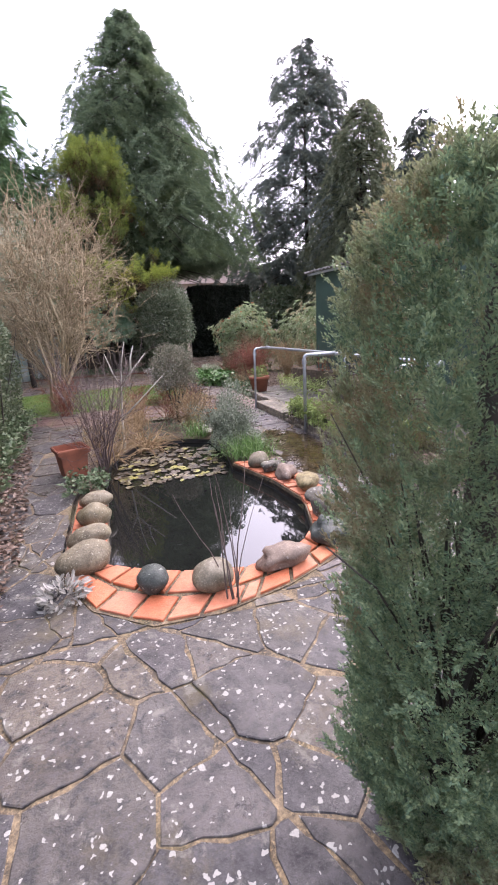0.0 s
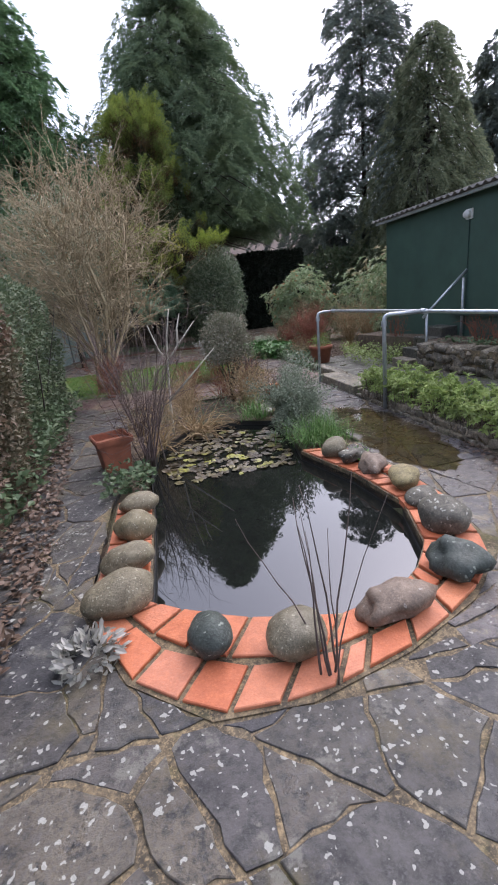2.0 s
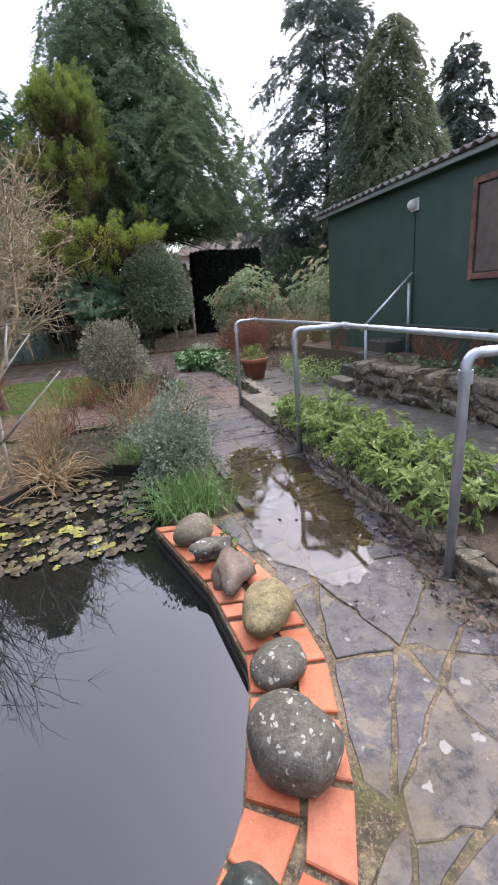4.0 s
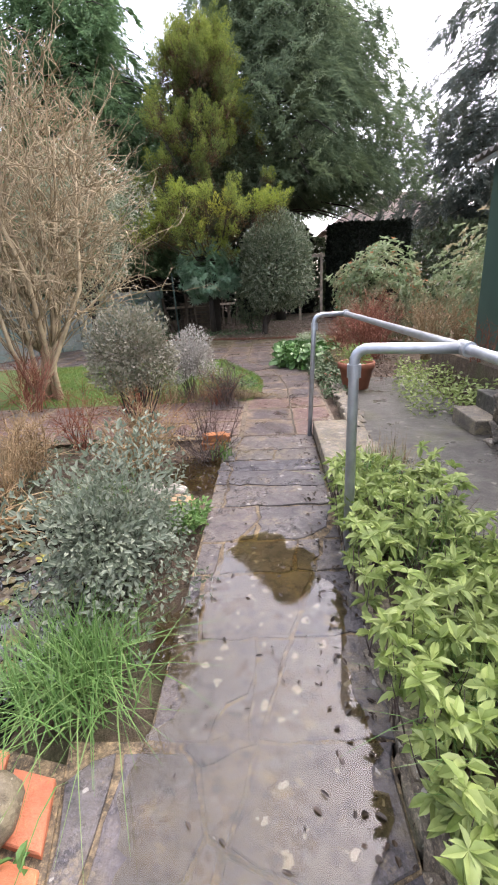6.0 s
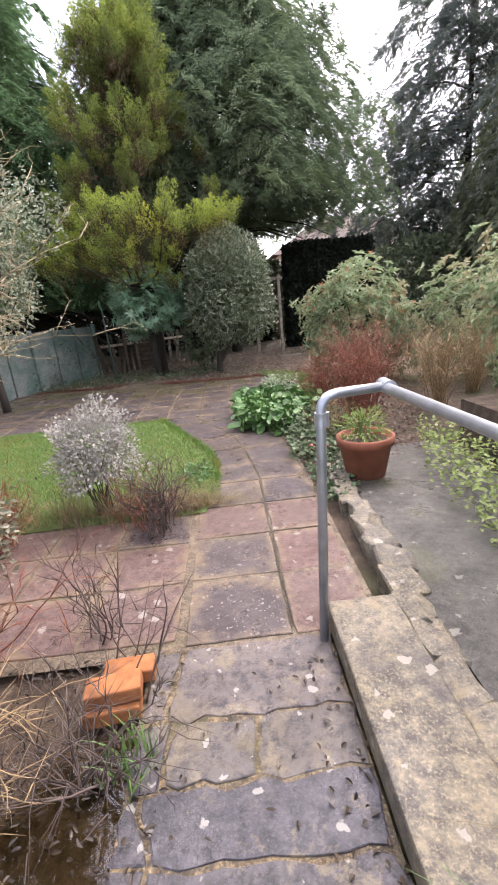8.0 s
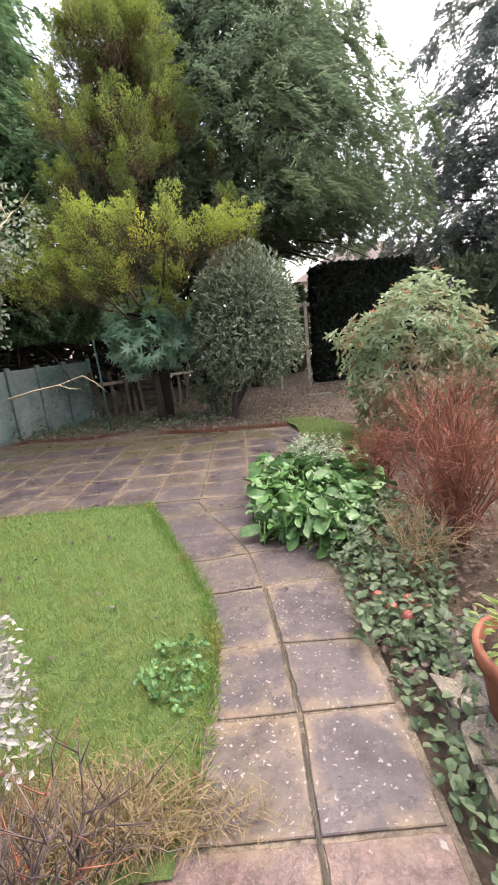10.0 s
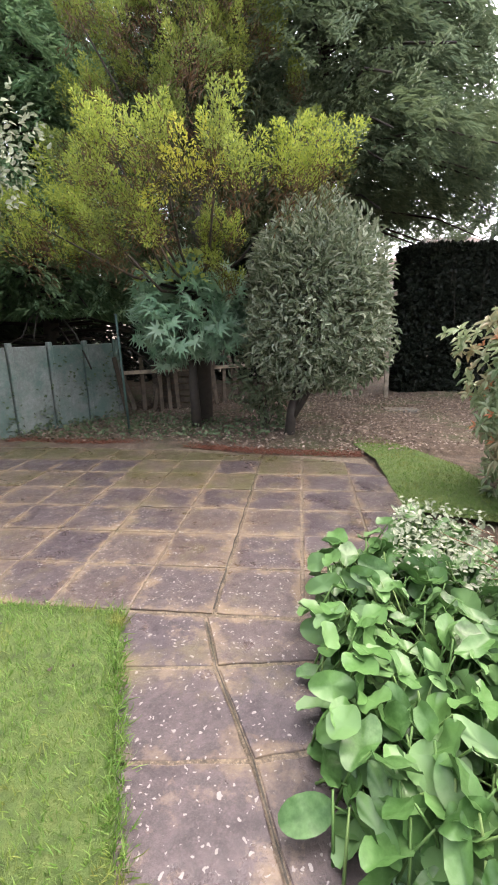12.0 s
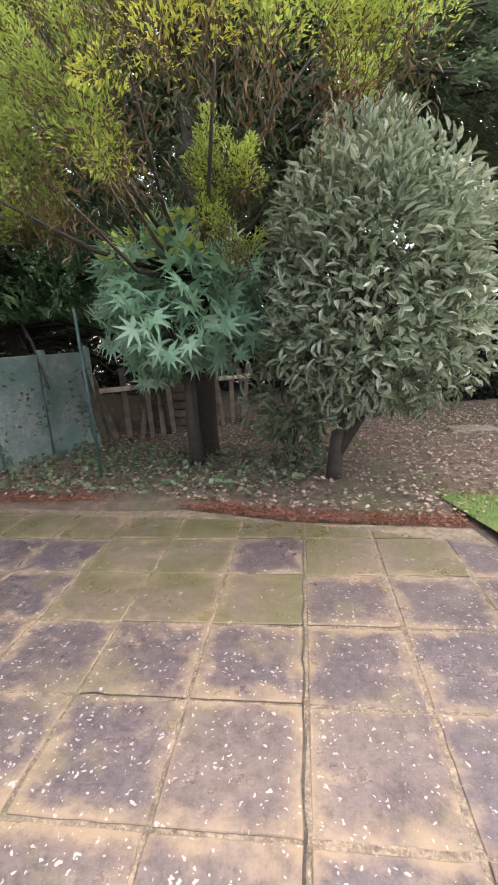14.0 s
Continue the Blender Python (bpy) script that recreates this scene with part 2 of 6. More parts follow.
def plain(name, col, rough=0.6, metal=0.0, vary=0.25, scale=8.0, fine=60, strength=0.25):
    m, nt, ln, b = material(name, rough, metal)
    pos = world_coord(nt)
    n = noise_node(nt, ln, pos, scale, 7)
    c = mix(nt, ln, ramp(nt, ln, n, (0.3, (0, 0, 0)), (0.75, (1, 1, 1))), tuple(v * (1 - vary) for v in col), tuple(min(1, v * (1 + vary)) for v in col))
    ln.new(c, b.inputs["Base Color"])
    bump(nt, ln, b, noise_node(nt, ln, pos, fine), strength, 0.004)
    return m


CRAZY = stony("weathered_flagstone", [(0.03, 0.03, 0.035), (0.06, 0.055, 0.052), (0.036, 0.035, 0.042), (0.16, 0.13, 0.085), (0.045, 0.043, 0.05), (0.11, 0.09, 0.065), (0.03, 0.03, 0.034), (0.075, 0.066, 0.052), (0.04, 0.038, 0.04)], spots=(0.36, 0.36, 0.33), spot_at=0.5, moss=(0.1, 0.082, 0.04), wet=0.2, scale_spot=34, crust=(0.15, 0.143, 0.122), moss_at=0.55, mottle=1.1, spot_size=0.44)
SLAB = stony("patio_concrete_slab", [(0.048, 0.037, 0.041), (0.075, 0.056, 0.052), (0.052, 0.041, 0.046), (0.1, 0.074, 0.056), (0.066, 0.051, 0.05)], spots=(0.28, 0.26, 0.24), crust=(0.14, 0.105, 0.078), edge=(0.18, 0.132, 0.08), moss=(0.12, 0.1, 0.05), spot_at=0.45, wet=0.2, scale_spot=48, mottle=0.6, spot_size=0.4)
PATH_STONE = stony("pale_wet_flagstone", [(0.055, 0.055, 0.066), (0.13, 0.11, 0.085), (0.065, 0.063, 0.073), (0.2, 0.16, 0.1), (0.1, 0.088, 0.08), (0.15, 0.12, 0.1), (0.07, 0.066, 0.075)], spots=(0.34, 0.33, 0.3), spot_at=0.6, moss=(0.15, 0.12, 0.06), wet=0.35, scale_spot=17, crust=(0.2, 0.165, 0.11), spot_size=0.36)
SLAB_MOSSY = stony("mossy_patio_slab", [(0.095, 0.075, 0.052), (0.11, 0.085, 0.06)], spots=(0.28, 0.26, 0.22), edge=(0.16, 0.12, 0.068), moss=(0.065, 0.062, 0.022), moss_at=0.42, spot_at=0.8, wet=0.2, scale_spot=30, mottle=0.4, spot_size=0.3)
PINK = stony("red_brown_slab", [(0.115, 0.062, 0.054), (0.1, 0.068, 0.06), (0.13, 0.082, 0.066)], spots=(0.3, 0.28, 0.25), edge=(0.18, 0.13, 0.08), spot_at=0.75, wet=0.2)
CONCRETE = stony("green_stained_concrete", [(0.045, 0.045, 0.04), (0.07, 0.067, 0.056)], spots=(0.25, 0.24, 0.2), moss=(0.06, 0.064, 0.022), spot_at=0.86, random=False, wet=0.2)
KERB = stony("pale_stone_kerb", [(0.13, 0.12, 0.105), (0.2, 0.17, 0.11)], spots=(0.34, 0.32, 0.27), moss=(0.06, 0.056, 0.055), spot_at=0.7, random=False, crust=(0.26, 0.215, 0.13))
RUBBLE = stony("rubble_wall_stone", [(0.11, 0.09, 0.065), (0.17, 0.14, 0.1), (0.08, 0.072, 0.06), (0.2, 0.17, 0.12)], spots=(0.32, 0.31, 0.26), moss=(0.05, 0.065, 0.02), spot_at=0.6, scale_spot=30)
MORTAR = stony("mossy_mortar", [(0.05, 0.04, 0.027), (0.21, 0.155, 0.085)], spots=None, moss=(0.07, 0.075, 0.02), random=False, rough=0.9)
BUFF = stony("buff_mortar", [(0.085, 0.067, 0.045), (0.165, 0.128, 0.085)], spots=None, moss=(0.07, 0.07, 0.028), random=False, rough=0.9)
TILE = stony("terracotta_tile", [(0.46, 0.12, 0.05), (0.55, 0.17, 0.07), (0.5, 0.19, 0.11), (0.58, 0.2, 0.085)], spots=None, rough=0.7, mottle=0.22)
BOULDER = stony("lichened_cobble", [(0.17, 0.14, 0.075), (0.13, 0.115, 0.08), (0.18, 0.145, 0.08), (0.14, 0.12, 0.085)], spots=(0.36, 0.34, 0.25), spot_at=0.65, scale_spot=70, crust=(0.26, 0.225, 0.14), mottle=0.9, spot_size=0.42)
BOULDER_YELLOW = stony("yellow_lichened_stone", [(0.2, 0.165, 0.08), (0.25, 0.205, 0.1)], spots=(0.36, 0.32, 0.19), spot_at=0.6, scale_spot=90, fine=140)
FLINT = stony("white_crusted_flint", [(0.2, 0.19, 0.16), (0.28, 0.26, 0.22)], spots=(0.5, 0.48, 0.42), spot_at=0.2, scale_spot=22, crust=(0.3, 0.28, 0.23))
BOULDER_DARK = stony("dark_green_cobble", [(0.035, 0.047, 0.04), (0.045, 0.055, 0.048)], spots=(0.25, 0.28, 0.24), spot_at=0.75, scale_spot=40)
BOULDER_RED = stony("brown_cobble", [(0.16, 0.115, 0.085), (0.18, 0.135, 0.105)], spots=(0.33, 0.3, 0.27), spot_at=0.85, scale_spot=40, mottle=0.6)
BOULDER_LICHEN = stony("lichen_crusted_stone", [(0.075, 0.07, 0.055), (0.1, 0.09, 0.07)], spots=(0.42, 0.42, 0.37), spot_at=0.1, scale_spot=32)
BOULDER_BUFF = stony("buff_sandstone", [(0.28, 0.19, 0.1), (0.3, 0.2, 0.11)], spots=None)
TERRACOTTA = plain("terracotta_pot_clay", (0.25, 0.085, 0.045), 0.75, vary=0.4, scale=6)
BRICK = plain("orange_brick_clay", (0.32, 0.125, 0.045), 0.85, vary=0.45, scale=14)
STEEL = plain("galvanised_steel", (0.42, 0.45, 0.48), 0.42, 0.75, 0.2, 14, 140, 0.15)
SHED_PAINT = plain("dark_green_painted_sheet", (0.036, 0.073, 0.056), 0.5, 0, 0.2, 2.5, 30, 0.2)
SHED_TRIM = plain("dark_green_trim", (0.02, 0.04, 0.035), 0.5)
ROOFING = plain("corrugated_fibre_cement", (0.16, 0.15, 0.14), 0.9, 0, 0.5, 5)
WHITE = plain("dull_white_plastic", (0.6, 0.6, 0.58), 0.4)
FENCE = stony("algae_stained_concrete_panel", [(0.17, 0.205, 0.19), (0.23, 0.26, 0.24)], spots=None, moss=(0.07, 0.145, 0.12), moss_at=0.45, random=False, mottle=0.4)
OLD_WOOD = plain("weathered_grey_timber", (0.24, 0.2, 0.15), 0.85, 0, 0.5, 10)
DARK_WOOD = plain("dark_weathered_paling", (0.07, 0.055, 0.04), 0.9, 0, 0.6, 9)
BARK = twiggy("rough_bark", (0.035, 0.03, 0.024), (0.06, 0.048, 0.036))
TAN_TWIG = twiggy("pale_tan_twigs", (0.3, 0.235, 0.14), (0.52, 0.43, 0.27))
DARK_TWIG = twiggy("dark_bare_twigs", (0.07, 0.05, 0.045), (0.16, 0.12, 0.1))
GREY_TWIG = twiggy("grey_bare_branch", (0.42, 0.4, 0.33), (0.55, 0.52, 0.43))
MAUVE_TWIG = twiggy("mauve_brown_twigs", (0.11, 0.08, 0.075), (0.24, 0.18, 0.16))
RED_TWIG = twiggy("red_brown_stems", (0.2, 0.07, 0.045), (0.34, 0.13, 0.07))
STRAW = twiggy("dry_straw_stems", (0.3, 0.2, 0.1), (0.48, 0.36, 0.2))
DARK_CONIFER = leafy("dark_cypress_sprays", (0.08, 0.125, 0.08), (0.13, 0.19, 0.115), (0.2, 0.26, 0.155), rough=0.65, through=0.45, patch=(0.13, 0.175, 0.085), scale=0.6)
BLUE_CONIFER = leafy("blue_grey_conifer_sprays", (0.08, 0.105, 0.1), (0.12, 0.15, 0.14), (0.16, 0.185, 0.165), rough=0.65, through=0.42, patch=(0.13, 0.15, 0.11), scale=0.6)
# darkened cypress leaf colour that stands for shade inside the crown
SHADE_CONIFER = leafy("shade_dark_cypress_leaves", (0.03, 0.045, 0.02), (0.06, 0.075, 0.03), rough=0.7, through=0.2)
WEEPING = leafy("grey_green_weeping_sprays", (0.1, 0.13, 0.085), (0.17, 0.2, 0.125), (0.25, 0.27, 0.175), rough=0.65, through=0.42)
GREEN_CONIFER = leafy("green_conifer_fronds", (0.08, 0.17, 0.085), (0.13, 0.24, 0.11), (0.2, 0.3, 0.15), rough=0.65, through=0.42, patch=(0.07, 0.13, 0.06))
NEAR_CONIFER = leafy("clipped_cypress_sprays", (0.08, 0.15, 0.1), (0.15, 0.24, 0.14), (0.3, 0.37, 0.2), rough=0.6, through=0.35, patch=(0.26, 0.2, 0.12), scale=2.6)
GOLDEN = leafy("golden_cypress_sprays", (0.16, 0.24, 0.05), (0.27, 0.35, 0.07), (0.42, 0.46, 0.09), rough=0.6, through=0.4, patch=(0.13, 0.18, 0.06), scale=0.8)
OLIVE = leafy("olive_cypress_sprays", (0.11, 0.17, 0.045), (0.2, 0.265, 0.06), (0.32, 0.36, 0.08), rough=0.6, through=0.4, patch=(0.1, 0.15, 0.055), scale=0.7)
GOLD_TIP = leafy("bright_yellow_cypress_tips", (0.26, 0.31, 0.06), (0.4, 0.42, 0.07), (0.52, 0.5, 0.09), rough=0.6, through=0.4)
GOLD_DEAD = leafy("brown_inner_cypress", (0.06, 0.035, 0.018), (0.12, 0.065, 0.03), (0.17, 0.1, 0.05), patch=(0.07, 0.075, 0.025), scale=2.0)
BEECH = leafy("brown_green_hedge_leaves", (0.07, 0.06, 0.04), (0.15, 0.1, 0.07), (0.21, 0.14, 0.1), patch=(0.1, 0.105, 0.06), scale=1.2)
PRIVET = leafy("dark_green_hedge_leaves", (0.06, 0.095, 0.05), (0.1, 0.14, 0.075), (0.15, 0.17, 0.1))
# near-black hedge leaves; on the boundary hedge they stand for tree shade
DARK_HEDGE = leafy("near_black_hedge_and_shade", (0.012, 0.018, 0.012), (0.02, 0.026, 0.017))
LAUREL = leafy("grey_green_laurel_leaves", (0.075, 0.11, 0.06), (0.15, 0.19, 0.11), (0.34, 0.37, 0.27), rough=0.26, through=0.25)
FATSIA = leafy("fatsia_leaves", (0.13, 0.27, 0.16), (0.2, 0.37, 0.23), (0.36, 0.5, 0.36), rough=0.35, through=0.4)
RHODO = leafy("rhododendron_leaves", (0.15, 0.23, 0.11), (0.24, 0.32, 0.17), (0.36, 0.41, 0.26), rough=0.45, through=0.35, patch=(0.34, 0.26, 0.16), scale=2)
SAGE = leafy("silver_grey_leaves", (0.1, 0.135, 0.09), (0.17, 0.205, 0.145), (0.27, 0.3, 0.23))
GLOBE = leafy("variegated_grey_leaves", (0.085, 0.105, 0.06), (0.16, 0.16, 0.11), (0.28, 0.26, 0.2))
PALE_SAGE = leafy("pale_silver_leaves", (0.2, 0.2, 0.17), (0.32, 0.31, 0.28), (0.42, 0.4, 0.37))
VARIEG = leafy("pale_variegated_leaves", (0.12, 0.16, 0.09), (0.24, 0.28, 0.18), (0.38, 0.4, 0.3))
BERGENIA = leafy("bright_green_bergenia_leaves", (0.025, 0.07, 0.016), (0.05, 0.13, 0.03), (0.075, 0.175, 0.045), (0.13, 0.24, 0.09), rough=0.36, through=0.15)
SPURGE = leafy("lime_green_leaves", (0.15, 0.22, 0.05), (0.25, 0.33, 0.09), (0.36, 0.43, 0.17), patch=(0.17, 0.22, 0.07), scale=3)
IVY = leafy("ivy_leaves", (0.05, 0.09, 0.045), (0.08, 0.13, 0.06), (0.14, 0.18, 0.1), rough=0.5)
GRASS = leafy("grass_blades", (0.055, 0.14, 0.022), (0.095, 0.205, 0.034), (0.16, 0.25, 0.055), patch=(0.19, 0.19, 0.045), scale=4.5)
LONG_GRASS = leafy("long_grass_blades", (0.06, 0.15, 0.035), (0.1, 0.215, 0.055), (0.17, 0.26, 0.085), rough=0.5)
DEAD_LEAF = leafy("fallen_leaves", (0.05, 0.032, 0.022), (0.1, 0.062, 0.045), (0.17, 0.115, 0.085), through=0.05)
WET_LEAF = leafy("sodden_black_leaves", (0.015, 0.012, 0.01), (0.04, 0.03, 0.022), (0.07, 0.05, 0.035), rough=0.3, through=0.0)
PALE_LITTER = leafy("pale_leaf_litter", (0.12, 0.08, 0.058), (0.21, 0.15, 0.115), (0.3, 0.235, 0.19), through=0.05)


def earth():
    m, nt, ln, b = material("leafy_soil", 0.9)
    pos = world_coord(nt)
    c = ramp(nt, ln, noise_node(nt, ln, pos, 9, 9, 0.7), (0.3, (0.05, 0.037, 0.026)), (0.5, (0.1, 0.07, 0.047)), (0.66, (0.17, 0.125, 0.085)), (0.75, (0.09, 0.095, 0.04)))
    c = mix(nt, ln, ramp(nt, ln, noise_node(nt, ln, pos, 0.9, 5), (0.5, (0, 0, 0)), (0.65, (0.7, 0.7, 0.7))), c, (0.06, 0.085, 0.025))
    ln.new(c, b.inputs["Base Color"])
    bump(nt, ln, b, noise_node(nt, ln, pos, 45, 6, 0.75), 1.0, 0.03)
    return m


def lawn_soil():
    m, nt, ln, b = material("mossy_turf", 0.9)
    pos = world_coord(nt)
    c = ramp(nt, ln, noise_node(nt, ln, pos, 14, 8, 0.75), (0.3, (0.04, 0.06, 0.015)), (0.5, (0.085, 0.14, 0.03)), (0.7, (0.13, 0.165, 0.045)), (0.8, (0.1, 0.08, 0.035)))
    ln.new(c, b.inputs["Base Color"])
    bump(nt, ln, b, noise_node(nt, ln, pos, 70, 6, 0.75), 1.0, 0.02)
    return m


def pond_water():
    m, nt, ln, b = material("still_dark_water", 0.012)
    b.inputs["Base Color"].default_value = (0.008, 0.009, 0.008, 1)
    b.inputs["IOR"].default_value = 1.65
    b.inputs["Specular Tint"].default_value = (0.86, 0.88, 1.0, 1)
    bump(nt, ln, b, noise_node(nt, ln, world_coord(nt), 6, 2), 0.03, 0.01)
    return m


def puddle_water():
    m, nt, ln, b = material("rain_puddle", 0.03)
    b.inputs["IOR"].default_value = 1.4
    b.inputs["Base Color"].default_value = (0.06, 0.05, 0.03, 1)
    clear = nt.new("ShaderNodeBsdfTransparent")
    clear.inputs[0].default_value = (0.85, 0.78, 0.58, 1)
    gloss = nt.new("ShaderNodeBsdfGlossy")
    gloss.inputs["Roughness"].default_value = 0.04
    gloss.inputs["Color"].default_value = (0.82, 0.84, 0.9, 1)
    fr = nt.new("ShaderNodeFresnel")
    fr.inputs[0].default_value = 1.62
    mx = nt.new("ShaderNodeMixShader")
    ln.new(fr.outputs[0], mx.inputs[0])
    ln.new(clear.outputs[0], mx.inputs[1])
    ln.new(gloss.outputs[0], mx.inputs[2])
    ln.new(mx.outputs[0], nt["Material Output"].inputs["Surface"])
    return m


def lily_pad():
    m, nt, ln, b = material("water_lily_pad", 0.35)
    c = ramp(nt, ln, nt.new("ShaderNodeObjectInfo").outputs["Random"], (0.0, (0.02, 0.016, 0.01)), (0.5, (0.05, 0.036, 0.018)), (0.82, (0.1, 0.085, 0.03)), (1.0, (0.28, 0.28, 0.05)))
    c = mix(nt, ln, ramp(nt, ln, noise_node(nt, ln, world_coord(nt), 30), (0.5, (0, 0, 0)), (0.65, (0.7, 0.7, 0.7))), c, (0.07, 0.05, 0.02))
    ln.new(c, b.inputs["Base Color"])
    return m


LILY = lily_pad()
EARTH, TURF, WATER, PUDDLE = earth(), lawn_soil(), pond_water(), puddle_water()

# ---- the ground ----
POND_IN = [(-0.04, 4.2), (-0.06, 3.5), (-0.09, 2.92), (0.12, 2.76), (0.43, 2.60), (0.81, 2.50), (1.12, 2.56), (1.32, 2.70), (1.48, 2.88), (1.65, 3.38), (1.59, 3.95), (1.38, 4.70)]
POND_OUT = [(-0.32, 4.26), (-0.36, 3.55), (-0.42, 2.92), (-0.20, 2.42), (0.12, 2.14), (0.5, 2.1), (0.97, 2.2), (1.42, 2.38), (1.78, 2.66), (1.97, 3.32), (1.95, 3.88), (1.76, 4.62)]
POND_FAR = [(1.46, 5.2), (1.45, 6.0), (1.1, 6.25), (0.5, 6.2), (0.05, 5.6), (-0.05, 4.8)]
POND_EDGE = POND_IN + POND_FAR


def inside(poly, x, y):
    hit = False
    for (ax, ay), (bx, by) in zip(poly, poly[1:] + poly[:1]):
        if (ay > y) != (by > y) and x < ax + (y - ay) / (by - ay) * (bx - ax):
            hit = not hit
    return hit


def stretch(lo, hi, step, far):
    core = list(np.arange(lo, hi + step / 2, step))
    out_, d, s = [], 0.0, step
    while d < far:
        s *= 1.5
        d += s
        out_.append(d)
    return [lo - d for d in reversed(out_)] + core + [hi + d for d in out_]


def make_ground():
    xs, ys = stretch(-6, 9, 0.15, 400), stretch(-4, 24, 0.15, 400)
    V, F = [], []
    for y in ys:
        for x in xs:
            z = G - 0.045
            if inside(POND_EDGE, x, y):
                z = -0.75
            elif -6 < x < 9 and y > 15.8:
                z += 0.05 * noise.noise((x * 0.8, y * 0.8, 0)) + 0.06
            V.append((x, y, z))
    n = len(xs)
    for j in range(len(ys) - 1):
        for i in range(n - 1):
            F.append((j * n + i, j * n + i + 1, (j + 1) * n + i + 1, (j + 1) * n + i))
    ob = part("ground", mesh("ground", V, F, True), EARTH)
    tagged(ob, "dark leafy garden soil with moss and fallen leaves", "ground", kind="structure")


make_ground()


def polygon_prism(poly, z0, z1, bev=0.008, tilt=0.0, rag=0.0):
    """A slab with a worn upper edge; poly runs anticlockwise."""
    if rag:
        fine_ = []
        for (ax, ay), (bx, by) in zip(poly, poly[1:] + poly[:1]):
            k = max(1, round(math.hypot(bx - ax, by - ay) / 0.07))
            for i in range(k):
                x, y = ax + (bx - ax) * i / k, ay + (by - ay) * i / k
                fine_.append((x + rag * noise.noise((x * 14, y * 14, 3)), y + rag * noise.noise((x * 14, y * 14, 9))))
        poly = fine_
    c = np.mean(poly, axis=0)
    P = np.array(poly)
    inn = c + (P - c) * (1 - bev / max(0.05, np.mean(np.linalg.norm(P - c, axis=1))))
    n = len(P)
    dz = (P - c) @ rng.normal(size=2) * tilt
    V = [(x, y, z0) for x, y in P] + [(x, y, z1 - bev * 0.7 + d) for (x, y), d in zip(P, dz)] + [(x, y, z1 + d) for (x, y), d in zip(inn, dz)]
    F = [[i, (i + 1) % n, n + (i + 1) % n, n + i] for i in range(n)] + [[n + i, n + (i + 1) % n, 2 * n + (i + 1) % n, 2 * n + i] for i in range(n)]
    F.append([2 * n + i for i in range(n)])
    return mesh("slab", V, F)


def cut(poly, p, q, keep_left=True):
    """The part of a convex polygon to the left of the line p to q (or right)."""
    s = 1 if keep_left else -1
    d = [s * ((q[0] - p[0]) * (y - p[1]) - (q[1] - p[1]) * (x - p[0])) for x, y in poly]
    res = []
    for i in range(len(poly)):
        j = (i + 1) % len(poly)
        if d[i] >= 0:
            res.append(poly[i])
        if d[i] * d[j] < 0:
            f = d[i] / (d[i] - d[j])
            res.append((poly[i][0] + f * (poly[j][0] - poly[i][0]), poly[i][1] + f * (poly[j][1] - poly[i][1])))
    return res


def area(poly):
    return 0.5 * sum(a[0] * b[1] - b[0] * a[1] for a, b in zip(poly, poly[1:] + poly[:1]))


def shrink(poly, d):
    for a, b in list(zip(poly, poly[1:] + poly[:1])):
        l = math.hypot(b[0] - a[0], b[1] - a[1])
        if l < 1e-4:
            continue
        nx, ny = -(b[1] - a[1]) / l * d, (b[0] - a[0]) / l * d
        poly = cut(poly, (a[0] + nx, a[1] + ny), (b[0] + nx, b[1] + ny))
        if len(poly) < 3:
            return []
    return poly


def without(poly, hole):
    """Convex pieces of poly outside a convex anticlockwise hole."""
    res = []
    for a, b in zip(hole, hole[1:] + hole[:1]):
        o = cut(poly, a, b, False)
        if len(o) > 2:
            res.append(o)
        poly = cut(poly, a, b)
        if len(poly) < 3:
            break
    return res


def cells(x0, x1, y0, y1, size, seed):
    """Irregular convex stones that fill a rectangle."""
    r = random.Random(seed)
    pts = []
    nx, ny = max(1, round((x1 - x0) / size)), max(1, round((y1 - y0) / size))
    for j in range(-1, ny + 1):
        for i in range(-1, nx + 1):
            pts.append((x0 + (i + 0.5 + r.uniform(-0.42, 0.42)) * (x1 - x0) / nx, y0 + (j + 0.5 + r.uniform(-0.42, 0.42)) * (y1 - y0) / ny))
    for p in pts:
        poly = [(x0, y0), (x1, y0), (x1, y1), (x0, y1)]
        for q in pts:
            if q is p or math.hypot(q[0] - p[0], q[1] - p[1]) > 4 * size:
                continue
            m = ((p[0] + q[0]) / 2, (p[1] + q[1]) / 2)
            poly = cut(poly, m, (m[0] - (q[1] - p[1]), m[1] + (q[0] - p[0])))
            if len(poly) < 3:
                break
        if len(poly) > 2:
            yield poly


def bed(name, polys, z, mat, label):
    """A thin sheet of mortar that the slabs sit in; polys lie side by side."""
    V, F = [], []
    for p in polys:
        F.append([len(V) + i for i in range(len(p))])
        V += [(x, y, z) for x, y in p]
    ob = part(name, mesh(name, V, F), mat)
    return tagged(ob, label, "paving", kind="structure")


def lay(parent, poly, mat, joint, top, tilt=0.006, name="slab", least=0.006, rag=0.009):
    poly = shrink(poly, joint)
    if len(poly) < 3 or area(poly) < least:
        return
    part(name, polygon_prism(poly, G - 0.04, top, 0.005, tilt, rag), mat, parent)


